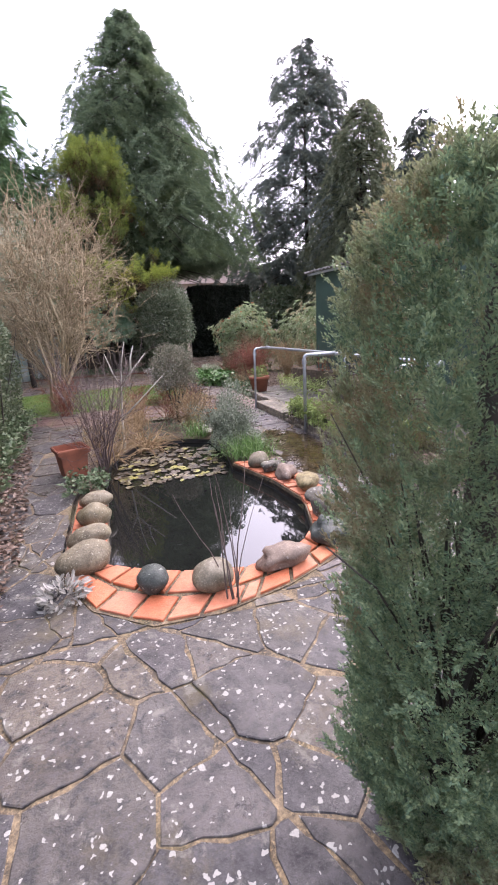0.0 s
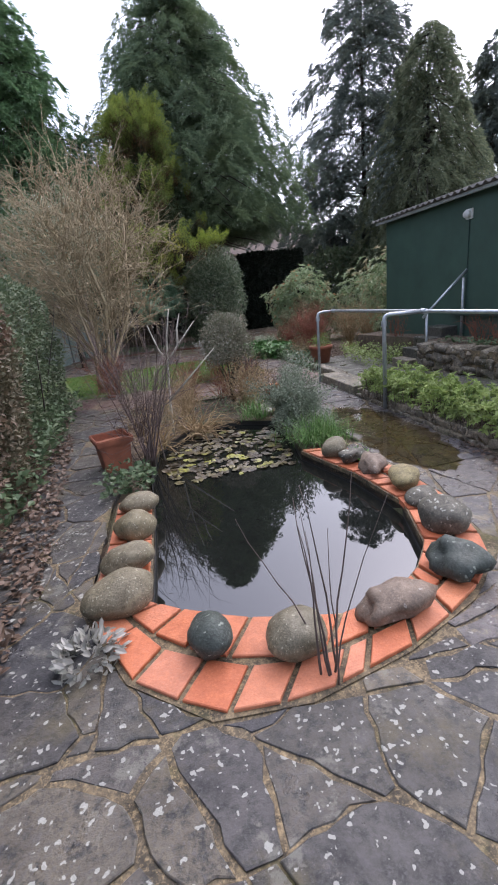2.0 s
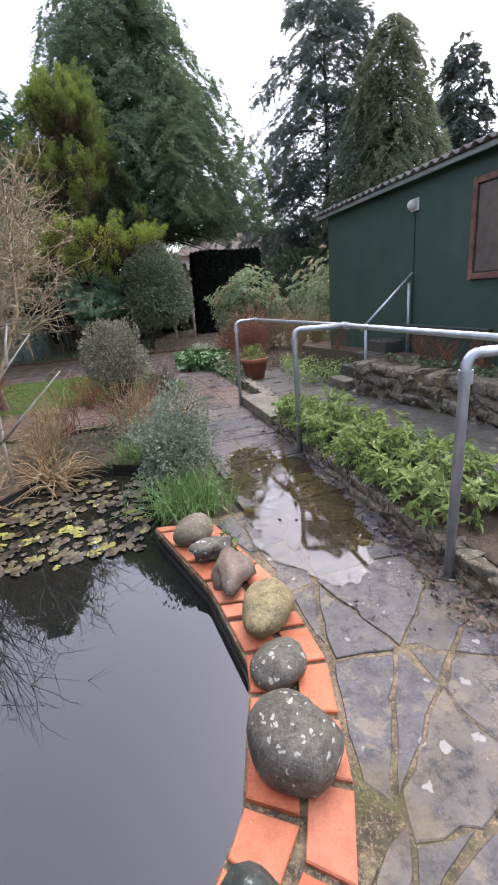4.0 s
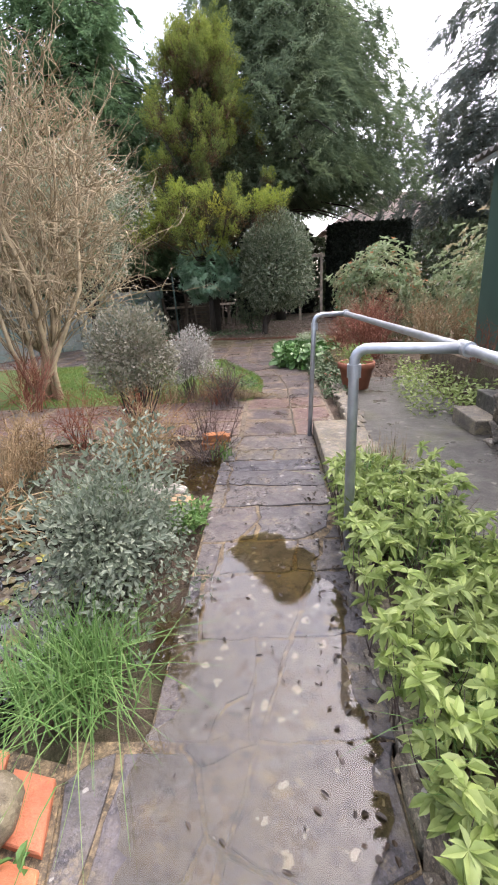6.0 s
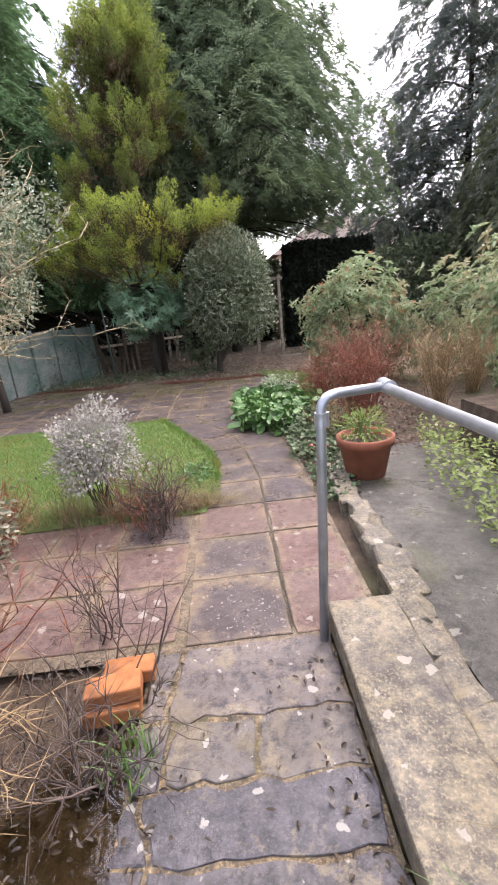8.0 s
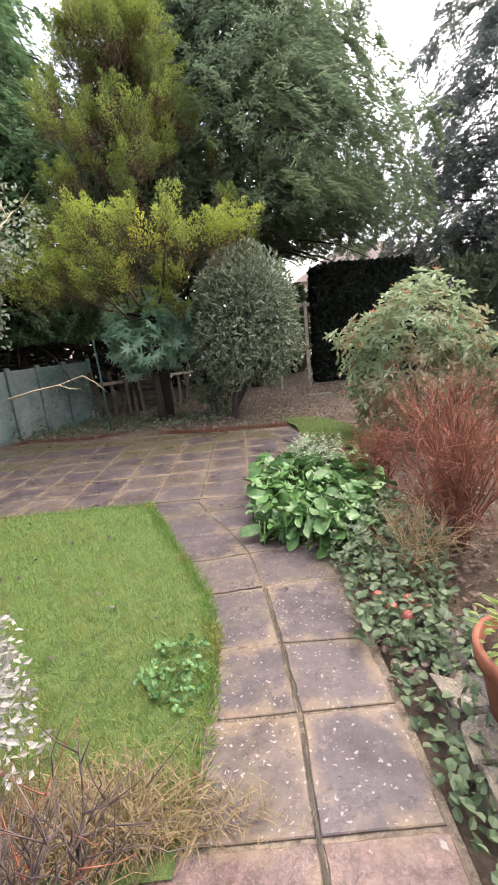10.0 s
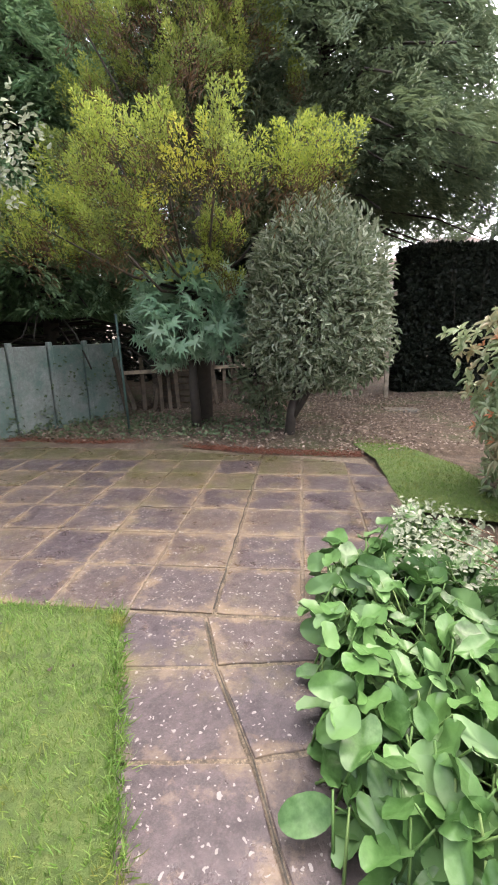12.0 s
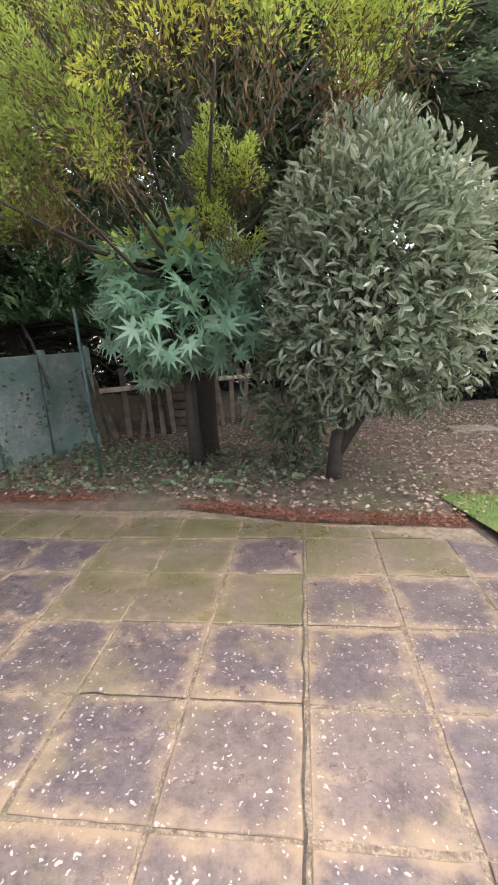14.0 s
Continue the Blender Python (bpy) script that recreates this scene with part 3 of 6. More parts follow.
HOLE = [(-0.42, 2.92), (-0.20, 2.42), (0.12, 2.14), (0.5, 2.1), (0.97, 2.2), (1.42, 2.38), (1.78, 2.66), (1.97, 3.32), (1.95, 3.88), (1.76, 4.62), (1.5, 6.3), (0.0, 6.3), (-0.36, 4.3)]
TERRACE_RECTS = [(-1.3, 4.2, -2.6, 2.15), (-1.15, -0.3, 2.15, 8.0), (1.2, 2.78, 2.15, 4.7), (2.0, 2.82, 4.7, 7.72), (-0.3, 1.2, 2.15, 3.0), (2.78, 4.2, 2.15, 3.5)]
terrace = bed("pavement_terrace", [q for a, b, c, d in TERRACE_RECTS for q in without([(a, c), (b, c), (b, d), (a, d)], HOLE)],
              G - 0.004, MORTAR, "crazy paving of dark lichened flagstones in mossy mortar")


def flag_rows(x0, x1, lines, seed):
    """Rough rectangular flags in rows across a narrow path."""
    r = random.Random(seed)
    ends = [(y + r.uniform(-0.03, 0.03), y + r.uniform(-0.06, 0.06)) for y in lines]
    ends[0], ends[-1] = (lines[0], lines[0]), (lines[-1], lines[-1])
    for (a0, a1), (b0, b1) in zip(ends, ends[1:]):
        xs = [x0, x0 + r.choice((0.1, 0.12, 0.3, 0.34)) + r.uniform(-0.02, 0.02), x1]
        if xs[1] < x0 + 0.2 and r.random() < 0.6:
            xs.insert(2, x0 + r.uniform(0.4, 0.55))
        tops = [x + (r.uniform(-0.05, 0.05) if x0 < x < x1 else 0) for x in xs]
        for (p, q), (u, v) in zip(zip(xs, xs[1:]), zip(tops, tops[1:])):
            f = lambda x, e0, e1: e0 + (e1 - e0) * (x - x0) / (x1 - x0)
            quad = [(p, f(p, a0, a1)), (q, f(q, a0, a1)), (v, f(v, b0, b1)), (u, f(u, b0, b1))]
            if r.random() < 0.35 and q - p > 0.25:
                m, w = (quad[0][0] * 0.4 + quad[1][0] * 0.6, quad[0][1] * 0.4 + quad[1][1] * 0.6), (quad[1][0], quad[1][1] * 0.5 + quad[2][1] * 0.5)
                yield cut(quad, m, w)
                yield cut(quad, m, w, False)
            else:
                yield quad


for k, (a, b, c, d) in enumerate(TERRACE_RECTS):
    side = k in (2, 3)
    for poly in flag_rows(a, b, [4.7, 5.1, 5.55, 5.9, 6.27, 6.62, 6.9, 7.1, 7.38, 7.72], 5) if k == 3 else cells(a, b, c, d, 0.46 if side else 0.4, 11 + k):
        for piece in without(poly, HOLE):
            lay(terrace, piece, PATH_STONE if side else CRAZY, rng.uniform(0.002, 0.015), G + rng.uniform(-0.001, 0.005), 0.006 if side else 0.012, rag=0.03)

# straight path, cross path, curving path and patio
path = bed("pavement_path", [[(2.12, 7.72), (3.1, 7.72), (3.1, 9.7), (2.12, 9.7)], [(-1.4, 7.7), (2.12, 7.7), (2.12, 9.15), (-1.4, 9.15)],
                             [(2.12, 9.7), (3.1, 9.7), (3.1, 11.2), (2.6, 12.369), (1.4, 12.369), (2.0, 11.2)]], G - 0.007, BUFF, "garden path of worn concrete slabs with buff mortar joints")
for y0, y1 in ((7.74, 8.25), (8.25, 8.72), (8.72, 9.2), (9.2, 9.68)):
    for x0, x1 in ((2.14, 2.66), (2.66, 3.08)):
        lay(path, [(x0, y0), (x1, y0), (x1, y1), (x0, y1)], PINK if y0 < 9 and rng.random() < 0.6 else SLAB, 0.01, G + rng.uniform(-0.004, 0.004))
for y0, y1 in ((7.78, 8.24), (8.24, 8.7), (8.7, 9.14)):
    for i in range(7):
        x0 = 2.11 - 0.49 * (i + 1)
        lay(path, [(x0, y0), (x0 + 0.49, y0), (x0 + 0.49, y1), (x0, y1)], PINK if rng.random() < 0.6 else SLAB, 0.01, G + rng.uniform(-0.004, 0.004))
CURVE = [((2.30, 9.68), (2.66, 9.68), (3.08, 9.68)), ((2.27, 10.12), (2.62, 10.12), (3.06, 10.10)), ((2.16, 10.62), (2.56, 10.66), (3.05, 10.7)),
         ((1.98, 11.06), (2.47, 11.12), (2.98, 11.2)), ((1.78, 11.5), (2.3, 11.56), (2.86, 11.72)), ((1.6, 11.95), (2.08, 12.0), (2.7, 12.1)), ((1.46, 12.37), (1.95, 12.37), (2.55, 12.37))]
for (a, b, c), (d, e, f) in zip(CURVE, CURVE[1:]):
    lay(path, [a, b, e, d], SLAB, 0.011, G + rng.uniform(-0.004, 0.004))
    lay(path, [b, c, f, e], SLAB, 0.011, G + rng.uniform(-0.004, 0.004))
PATIO = [(-4.3, 12.37), (3.36, 12.37), (3.36, 14.7), (3.2, 15.5), (1.9, 15.62), (0.4, 16.05), (-1.9, 16.15), (-3.4, 14.2)]
patio = bed("pavement_patio", [PATIO], G - 0.007, BUFF, "square patio of mauve and buff slabs, mossy at its far edge")
for j in range(8):
    for i in range(-13, 3):
        x0, y0 = 1.98 + 0.487 * i + 0.012, 12.38 + 0.49 * j
        poly = [(x0, y0), (x0 + 0.487, y0), (x0 + 0.487, y0 + 0.49), (x0, y0 + 0.49)]
        for a, b in zip(PATIO, PATIO[1:] + PATIO[:1]):
            poly = cut(poly, a, b)
            if len(poly) < 3:
                break
        else:
            lay(patio, poly, SLAB_MOSSY if i < 2 and rng.random() < (j - 3) * 0.32 else SLAB, 0.009 if i else 0.013, G + rng.uniform(-0.004, 0.004))


def gap(parent, line, width):
    """A thin dark strip of moss and soil in an open joint."""
    V, F = [], []
    for k, (x, y) in enumerate(line):
        w = width * (0.35 + 1.3 * abs(noise.noise((x * 9, y * 9, 2))))
        x += 0.006 * noise.noise((x * 20, y * 20, 4))
        V += [(x - w / 2, y, G + 0.0055), (x + w / 2, y, G + 0.0055)]
        if k:
            F.append([2 * k - 2, 2 * k - 1, 2 * k + 1, 2 * k])
    part("joint", mesh("joint", V, F), JOINT, parent, "dark mossy open joint")


JOINT = stony("dark_mossy_joint", [(0.02, 0.017, 0.012), (0.045, 0.038, 0.025)], spots=None, moss=(0.06, 0.07, 0.02), random=False, rough=0.95)
gap(patio, [(1.985 + 0.004 * math.sin(k * 1.7), 12.42 + 0.08 * k) for k in range(40)], 0.016)
MIDS = [b for _, b, _ in CURVE]
gap(path, [(p[0] + (q[0] - p[0]) * s / 6, p[1] + (q[1] - p[1]) * s / 6) for p, q in zip(MIDS, MIDS[1:]) for s in range(6)], 0.013)
gap(path, [(2.66 + 0.004 * math.sin(k), 7.78 + 0.1 * k) for k in range(19)], 0.018)


def sheet(name, poly, z, mat, label, category, wobble=0.0):
    n, V = len(poly), []
    for (ax, ay), (bx, by) in zip(poly, poly[1:] + poly[:1]):
        for k in range(16):
            x, y = ax + (bx - ax) * k / 16, ay + (by - ay) * k / 16
            V.append((x + wobble * (noise.noise((x * 3, y * 3, 1)) + 0.5 * noise.noise((x * 11, y * 11, 1))), y + wobble * (noise.noise((x * 3, y * 3, 7)) + 0.5 * noise.noise((x * 11, y * 11, 7))), z))
    ob = part(name, mesh(name, V, [list(range(len(V)))]), mat)
    return tagged(ob, label, category, kind="structure")


# ---- lawn ----
LAWN = [(-3.2, 9.12), (2.2, 9.12), (2.24, 9.3), (2.28, 10.1), (2.18, 10.62), (2.0, 11.06), (1.8, 11.5), (1.62, 11.95), (1.46, 12.36), (-4.0, 12.36)]
VERGE = [(3.34, 13.9), (4.3, 13.6), (4.2, 15.2), (3.5, 16.6), (3.1, 16.3), (3.34, 15.4)]
lawn = sheet("lawn", LAWN, G + 0.006, TURF, "patchy bright green lawn with moss and worm casts", "lawn", 0.02)
verge = sheet("lawn_verge", VERGE, G + 0.008, TURF, "strip of mossy yellow-green grass beside the patio", "lawn", 0.02)


def grass(poly, n, h, parent, name="grass_blades"):
    xs, ys = [p[0] for p in poly], [p[1] for p in poly]
    P = []
    while len(P) < n:
        x, y = rng.uniform(min(xs), max(xs)), rng.uniform(min(ys), max(ys))
        if inside(poly, x, y):
            P.append((x, y, G))
    P = np.array(P)
    D = rng.normal(size=(n, 3)) * 0.55 + np.array([0, 0, 1.0])
    ob = part(name, leaf_mesh(name, P, D, rng.uniform(0.5, 1.2, n) * h, 0.0045, BLADE, np.array([1.0, 0, 0]), 1.0), GRASS, parent)
    tagged(ob, kind="stuff")


grass([(-1.2, 9.2), (2.24, 9.2), (2.27, 10.1), (2.15, 10.62), (1.96, 11.06), (1.76, 11.5), (1.58, 11.95), (1.44, 12.36), (-2.0, 12.36)], 52000, 0.05, lawn)
edge_line = [(2.24, 9.3), (2.28, 10.1), (2.18, 10.62), (2.0, 11.06), (1.8, 11.5), (1.62, 11.95), (1.46, 12.34), (0.2, 12.36), (-1.5, 12.36)]
P = np.array([(np.array(edge_line[i]) * (1 - f) + np.array(edge_line[i + 1]) * f).tolist() + [G] for i in range(8) for f in rng.random(520)])
P[:, :2] += rng.normal(size=(len(P), 2)) * 0.022
blades = part("edge_grass", leaf_mesh("edge_grass", P, rng.normal(size=P.shape) * 0.8 + np.array([0.3, 0.3, 0.8]), rng.uniform(0.03, 0.085, len(P)), 0.005, BLADE, np.array([1.0, 0, 0]), 1.0), GRASS, lawn)
tagged(blades, kind="stuff")
grass(VERGE, 6000, 0.05, verge)

# ---- pond ----
pond = thing("pond", "garden pond of still dark water edged with terracotta tiles", "pond", kind="structure")
part("water", mesh("water", [(x, y, G - 0.09) for x, y in [(x + 0.02 * (x - 0.7), y + 0.01 * (y - 4)) for x, y in POND_EDGE]], [list(range(len(POND_EDGE)))]), WATER, pond, "still dark water")
V, F = [], []
for i, (x, y) in enumerate(POND_EDGE):
    V += [(x, y, G - 0.03), (x, y, -0.8)]
n = len(POND_EDGE)
F = [[2 * i, 2 * i + 1, 2 * ((i + 1) % n) + 1, 2 * ((i + 1) % n)] for i in range(n)]
part("liner", mesh("liner", V, F), plain("black_pond_liner", (0.02, 0.02, 0.018), 0.5), pond, "black liner")
V, F = [], []
for (a, b), (c, d) in zip(POND_IN, POND_OUT):
    V += [(a, b, G - 0.07), (a, b, G + 0.004), (c, d, G + 0.004), (c, d, G - 0.05)]
for i in range(len(POND_IN) - 1):
    for k in range(3):
        F.append([4 * i + k, 4 * i + k + 1, 4 * i + k + 5, 4 * i + k + 4])
part("mortar_bed", mesh("mortar_bed", V, F), MORTAR, pond, "brown mortar")


def ring_tiles():
    lens = [0.0]
    mid = [((a[0] + b[0]) / 2, (a[1] + b[1]) / 2) for a, b in zip(POND_IN, POND_OUT)]
    for a, b in zip(mid, mid[1:]):
        lens.append(lens[-1] + math.hypot(b[0] - a[0], b[1] - a[1]))

    def at(s, v):
        i = min(max(0, np.searchsorted(lens, s) - 1), len(lens) - 2)
        f = (s - lens[i]) / (lens[i + 1] - lens[i])
        p = [POND_IN[i][k] + f * (POND_IN[i + 1][k] - POND_IN[i][k]) for k in (0, 1)]
        q = [POND_OUT[i][k] + f * (POND_OUT[i + 1][k] - POND_OUT[i][k]) for k in (0, 1)]
        return (p[0] + v * (q[0] - p[0]), p[1] + v * (q[1] - p[1]))

    for v0, v1 in ((0.0, 0.50), (0.54, 0.98)):
        s = rng.uniform(0.0, 0.05)
        while s < lens[-1] - 0.08:
            step = rng.choice([0.11, 0.2, 0.21, 0.22], p=[0.15, 0.3, 0.3, 0.25])
            e = min(s + step, lens[-1])
            poly = [at(s, v0), at(s, v1), at(e, v1), at(e, v0)]
            if area(poly) < 0:
                poly.reverse()
            poly = shrink(poly, 0.0105)
            if len(poly) > 2 and area(poly) > 0.002:
                part("tile", polygon_prism(poly, G - 0.02, G + 0.022 + rng.uniform(-0.004, 0.004), 0.006, 0.01), TILE, pond)
            s = e + 0.004


ring_tiles()


def boulder(x, y, z, rx, ry, rz, turn, mat, label, seed, rough=0.12):
    bm = bmesh.new()
    bmesh.ops.create_icosphere(bm, subdivisions=3, radius=1)
    for v in bm.verts:
        c = v.co
        d = 1 + rough * noise.noise(c * 1.1 + Vector((seed * 7.3, 0, 0))) * 1.6 + rough * 0.35 * noise.noise(c * 3.5 + Vector((0, seed, 0)))
        v.co = Vector((c.x * rx, c.y * ry, c.z * rz)) * d
    for f in bm.faces:
        f.smooth = True
    ob = part("boulder", bm, mat)
    ob.matrix_world = pose(x, y, z + rz * 0.8, rng.uniform(-8, 8), rng.uniform(-8, 8), turn)
    return tagged(ob, label, "stone", "stones round the pond")


TOP = G + 0.012
for k, (x, y, a, b, c, turn, mat, label) in enumerate([
    (-0.14, 4.05, 0.15, 0.11, 0.08, 5, BOULDER, "pale grey rounded cobble on the terracotta edging"),
    (-0.16, 3.66, 0.135, 0.125, 0.10, 20, BOULDER, "mottled buff rounded cobble on the edging"),
    (-0.2, 3.26, 0.165, 0.11, 0.09, 8, BOULDER, "lichen-speckled oval cobble on the edging"),
    (-0.24, 2.92, 0.19, 0.13, 0.105, 10, BOULDER, "large pale oval cobble on the pond corner"),
    (0.17, 2.5, 0.10, 0.14, 0.085, 10, BOULDER_DARK, "smooth dark green cobble on the edging"),
    (0.52, 2.36, 0.13, 0.12, 0.10, 0, BOULDER, "brown rounded cobble with bare stems before it"),
    (1.0, 2.42, 0.16, 0.10, 0.08, 12, BOULDER_RED, "angular reddish-brown stone on the edging"),
    (1.46, 2.58, 0.11, 0.13, 0.10, 30, BOULDER_DARK, "knobbly mossy green stone on the edging"),
    (1.68, 2.98, 0.14, 0.15, 0.11, 20, BOULDER_LICHEN, "dark stone crusted with white lichen"),
    (1.75, 3.32, 0.11, 0.11, 0.055, 40, BOULDER_LICHEN, "flat dark stone with pale lichen patches"),
    (1.81, 3.62, 0.11, 0.19, 0.08, -30, BOULDER_YELLOW, "long yellowish speckled stone on the edging"),
    (1.72, 3.95, 0.09, 0.14, 0.075, -20, BOULDER_RED, "smooth brown triangular stone on the edging"),
    (1.66, 4.2, 0.11, 0.085, 0.07, 10, BOULDER_LICHEN, "small knobbly stone with white lichen"),
    (1.61, 4.42, 0.13, 0.11, 0.09, 30, BOULDER, "greyish rounded stone beside the grass clump"),
]):
    boulder(x, y, TOP, a, b, c, turn, mat, label, k, 0.42 if "knobbly" in label or "angular" in label else 0.12)
for k, (x, y, a, b, c, mat, label) in enumerate([(1.74, 6.28, 0.16, 0.1, 0.07, BOULDER_BUFF, "smooth buff stone at the bed's edge"), (1.55, 6.5, 0.13, 0.1, 0.07, FLINT, "rough white-patched flint beside the bed"),
                                                 (1.47, 6.33, 0.1, 0.09, 0.06, FLINT, "rough grey flint at the bed's edge"), (1.72, 6.55, 0.08, 0.08, 0.05, FLINT, "small holed flint in the bed")]):
    boulder(x, y, G - 0.04, a, b, c, 20 * k, mat, label, 30 + k, 0.3)

# ---- puddle on the side path ----
sheet("water_puddle", [(2.12, 3.75), (2.42, 3.7), (2.66, 4.2), (2.76, 5.2), (2.62, 5.75), (2.4, 6.0), (2.12, 5.8), (1.98, 5.2), (2.0, 4.3)], G + 0.0075, PUDDLE, "clear rain puddle lying on the flagstones", "puddle", 0.14)
sheet("water_puddle", [(1.5, 6.75), (1.75, 6.6), (2.08, 6.62), (2.1, 7.2), (1.95, 7.38), (1.7, 7.3), (1.55, 7.05)], G - 0.012, PUDDLE, "muddy puddle in the bed beside the path", "puddle", 0.06)

# ---- ramp, kerb, retaining wall, steps ----
RAMP = [(3.3, 3.0, 0.12), (4.35, 3.0, 0.12), (4.25, 7.0, 0.02), (4.6, 10.2, G), (3.35, 10.2, G), (3.28, 7.0, -0.02)]
V = [p for p in RAMP] + [(x, y, -0.4) for x, y, _ in RAMP]
ob = part("pavement_ramp", mesh("ramp", V, [[0, 1, 2, 5], [5, 2, 3, 4]] + [[i, i + 6, (i + 1) % 6 + 6, (i + 1) % 6] for i in range(6)]), CONCRETE)
tagged(ob, "sloping concrete ramp stained green and grey", "ramp", kind="structure")
kerb = part("step_slab", box(0.32, 1.25, 0.13, 0.012, segments=2), KERB)
kerb.location = (2.99, 7.17, G + 0.05)
tagged(kerb, "long pale stone slab laid beside the path", "step")
edge = thing("kerb", "crumbling low concrete kerb beside the ramp", "kerb", kind="structure")
for k in range(15):
    bm = box(0.16, 0.23, 0.17, 0.02, segments=2)
    bmesh.ops.subdivide_edges(bm, edges=bm.edges[:], cuts=1, use_grid_fill=True)
    for v in bm.verts:
        v.co *= 1 + 0.45 * noise.noise(v.co * 11 + Vector((k * 4.1, 0, 0)))
        v.co.x += 0.03 * noise.noise(v.co * 25 + Vector((0, k, 0)))
    b = part("kerb_stone", bm, KERB, edge)
    b.matrix_world = pose(3.2 + 0.009 * k + rng.uniform(-0.02, 0.02), 6.65 + 0.215 * k, G + 0.02 - 0.003 * k, rng.uniform(-4, 4), rng.uniform(-6, 6), rng.uniform(-9, 9))


def rubble(name, x0, y0, x1, y1, z0, z1, thick, label, size=0.16):
    wall = thing(name, label, "wall", x0, y0, z0, kind="structure")
    L, ang = math.hypot(x1 - x0, y1 - y0), math.degrees(math.atan2(y1 - y0, x1 - x0))
    base = part("mortar_core", box(L, thick - 0.05, z1 - z0 - 0.03, 0, (L / 2, 0, (z1 - z0) / 2 - 0.02)), MORTAR, wall)
    base.rotation_euler = (0, 0, radians(ang))
    shapes = []
    for k in range(5):
        bm = box(1, 1, 1, 0.14, segments=2)
        for v in bm.verts:
            v.co *= 1 + 0.6 * noise.noise(v.co * 1.7 + Vector((k * 5, 0, 0)))
        me = bpy.data.meshes.new("stone")
        bm.to_mesh(me)
        bm.free()
        me.shade_smooth()
        me.materials.append(RUBBLE)
        shapes.append(me)
    rows = max(1, round((z1 - z0) / (size * 0.7)))
    h = (z1 - z0) / rows
    for j in range(rows):
        s = -rng.uniform(0, size)
        while s < L:
            w = rng.uniform(0.5, 1.5) * size
            m = min(max(s + w / 2, 0.03), L - 0.03)
            ob = part("stone", shapes[rng.integers(5)], RUBBLE, wall)
            ob.matrix_local = Matrix.Rotation(radians(ang), 4, "Z") @ pose(m, rng.uniform(-0.015, 0.015), h * (j + 0.5), rng.uniform(-10, 10), rng.uniform(-12, 12), rng.uniform(-6, 6)) @ Matrix.Diagonal((w * 0.98, thick, h * 0.98, 1))
            s += w
    return wall


rubble("wall_rubble", 4.25, 7.0, 4.75, 3.2, -0.05, 0.42, 0.26, "low mossy rubble-stone retaining wall")
rubble("wall_planter", 2.84, 3.3, 2.88, 6.35, -0.14, 0.03, 0.12, "low earthy stone edging under the planted strip", 0.11)
steps = thing("steps", "mossy stone steps that rise to the shed", "steps", 4.3, 7.2, 0, kind="structure")
for k in range(4):
    part("step", box(0.36, 0.48, 0.22 + 0.15 * k, 0.015, (4.3 + 0.2 * k, 7.48, -0.09 + 0.075 * k + 0.11), 2), CONCRETE if k else KERB, steps).location = (-4.3, -7.2, 0)
BANK = [[(4.38, 7.0, 0.4), (4.88, 3.0, 0.4), (10, 3.0, 0.5), (10, 7.22, 0.5), (4.4, 7.22, 0.42)], [(5.05, 7.22, 0.46), (10, 7.22, 0.5), (10, 7.74, 0.5), (5.05, 7.74, 0.46)],
        [(4.62, 7.74, 0.4), (10, 7.74, 0.5), (10, 10.2, 0.5), (4.75, 10.2, 0.3)]]
V, F = [], []
for ring in BANK:
    n = len(ring)
    o = len(V)
    V += ring + [(x, y, -0.3) for x, y, _ in ring]
    F += [[o + i for i in range(n)]] + [[o + i, o + n + i, o + n + (i + 1) % n, o + (i + 1) % n] for i in range(n)]
terr = part("ground_bank", mesh("bank", V, F), EARTH)
tagged(terr, "raised bank of soil in front of the shed", "bank", kind="structure")

# planted strip of soil
strip = part("ground_strip", mesh("strip", [(2.88, 3.2, 0.03), (3.32, 3.2, 0.06), (3.3, 6.5, 0.0), (2.9, 6.5, 0.0), (2.88, 3.2, -0.3), (3.32, 3.2, -0.3), (3.3, 6.5, -0.3), (2.9, 6.5, -0.3)],
                                    [[0, 1, 2, 3], [0, 4, 5, 1], [1, 5, 6, 2], [2, 6, 7, 3], [3, 7, 4, 0]]), EARTH)
tagged(strip, "strip of dark planting soil between path and ramp", "flower bed", kind="structure")


# ---- handrails ----
def smooth_pipe(points, r, sides=14, corner=0.07):
    P = [Vector(p) for p in points]
    path = [P[0]]
    for a, b, c in zip(P, P[1:], P[2:]):
        u, w = (a - b).normalized() * corner, (c - b).normalized() * corner
        for k in range(6):
            f = k / 5
            path.append((b + u) * (1 - f) ** 2 + b * 2 * f * (1 - f) + (b + w) * f ** 2)
    path.append(P[-1])
    return tubes("pipe", [[(tuple(p), r) for p in path]], sides)


rail = thing("handrail", "galvanised steel tube handrail beside the path", "handrail", 2.8, 5.6, G)


def rail_part(name, me, label=""):
    ob = part(name, me, STEEL, rail, label)
    ob.matrix_parent_inverse = Matrix.Translation((-2.8, -5.6, -G))
    return ob


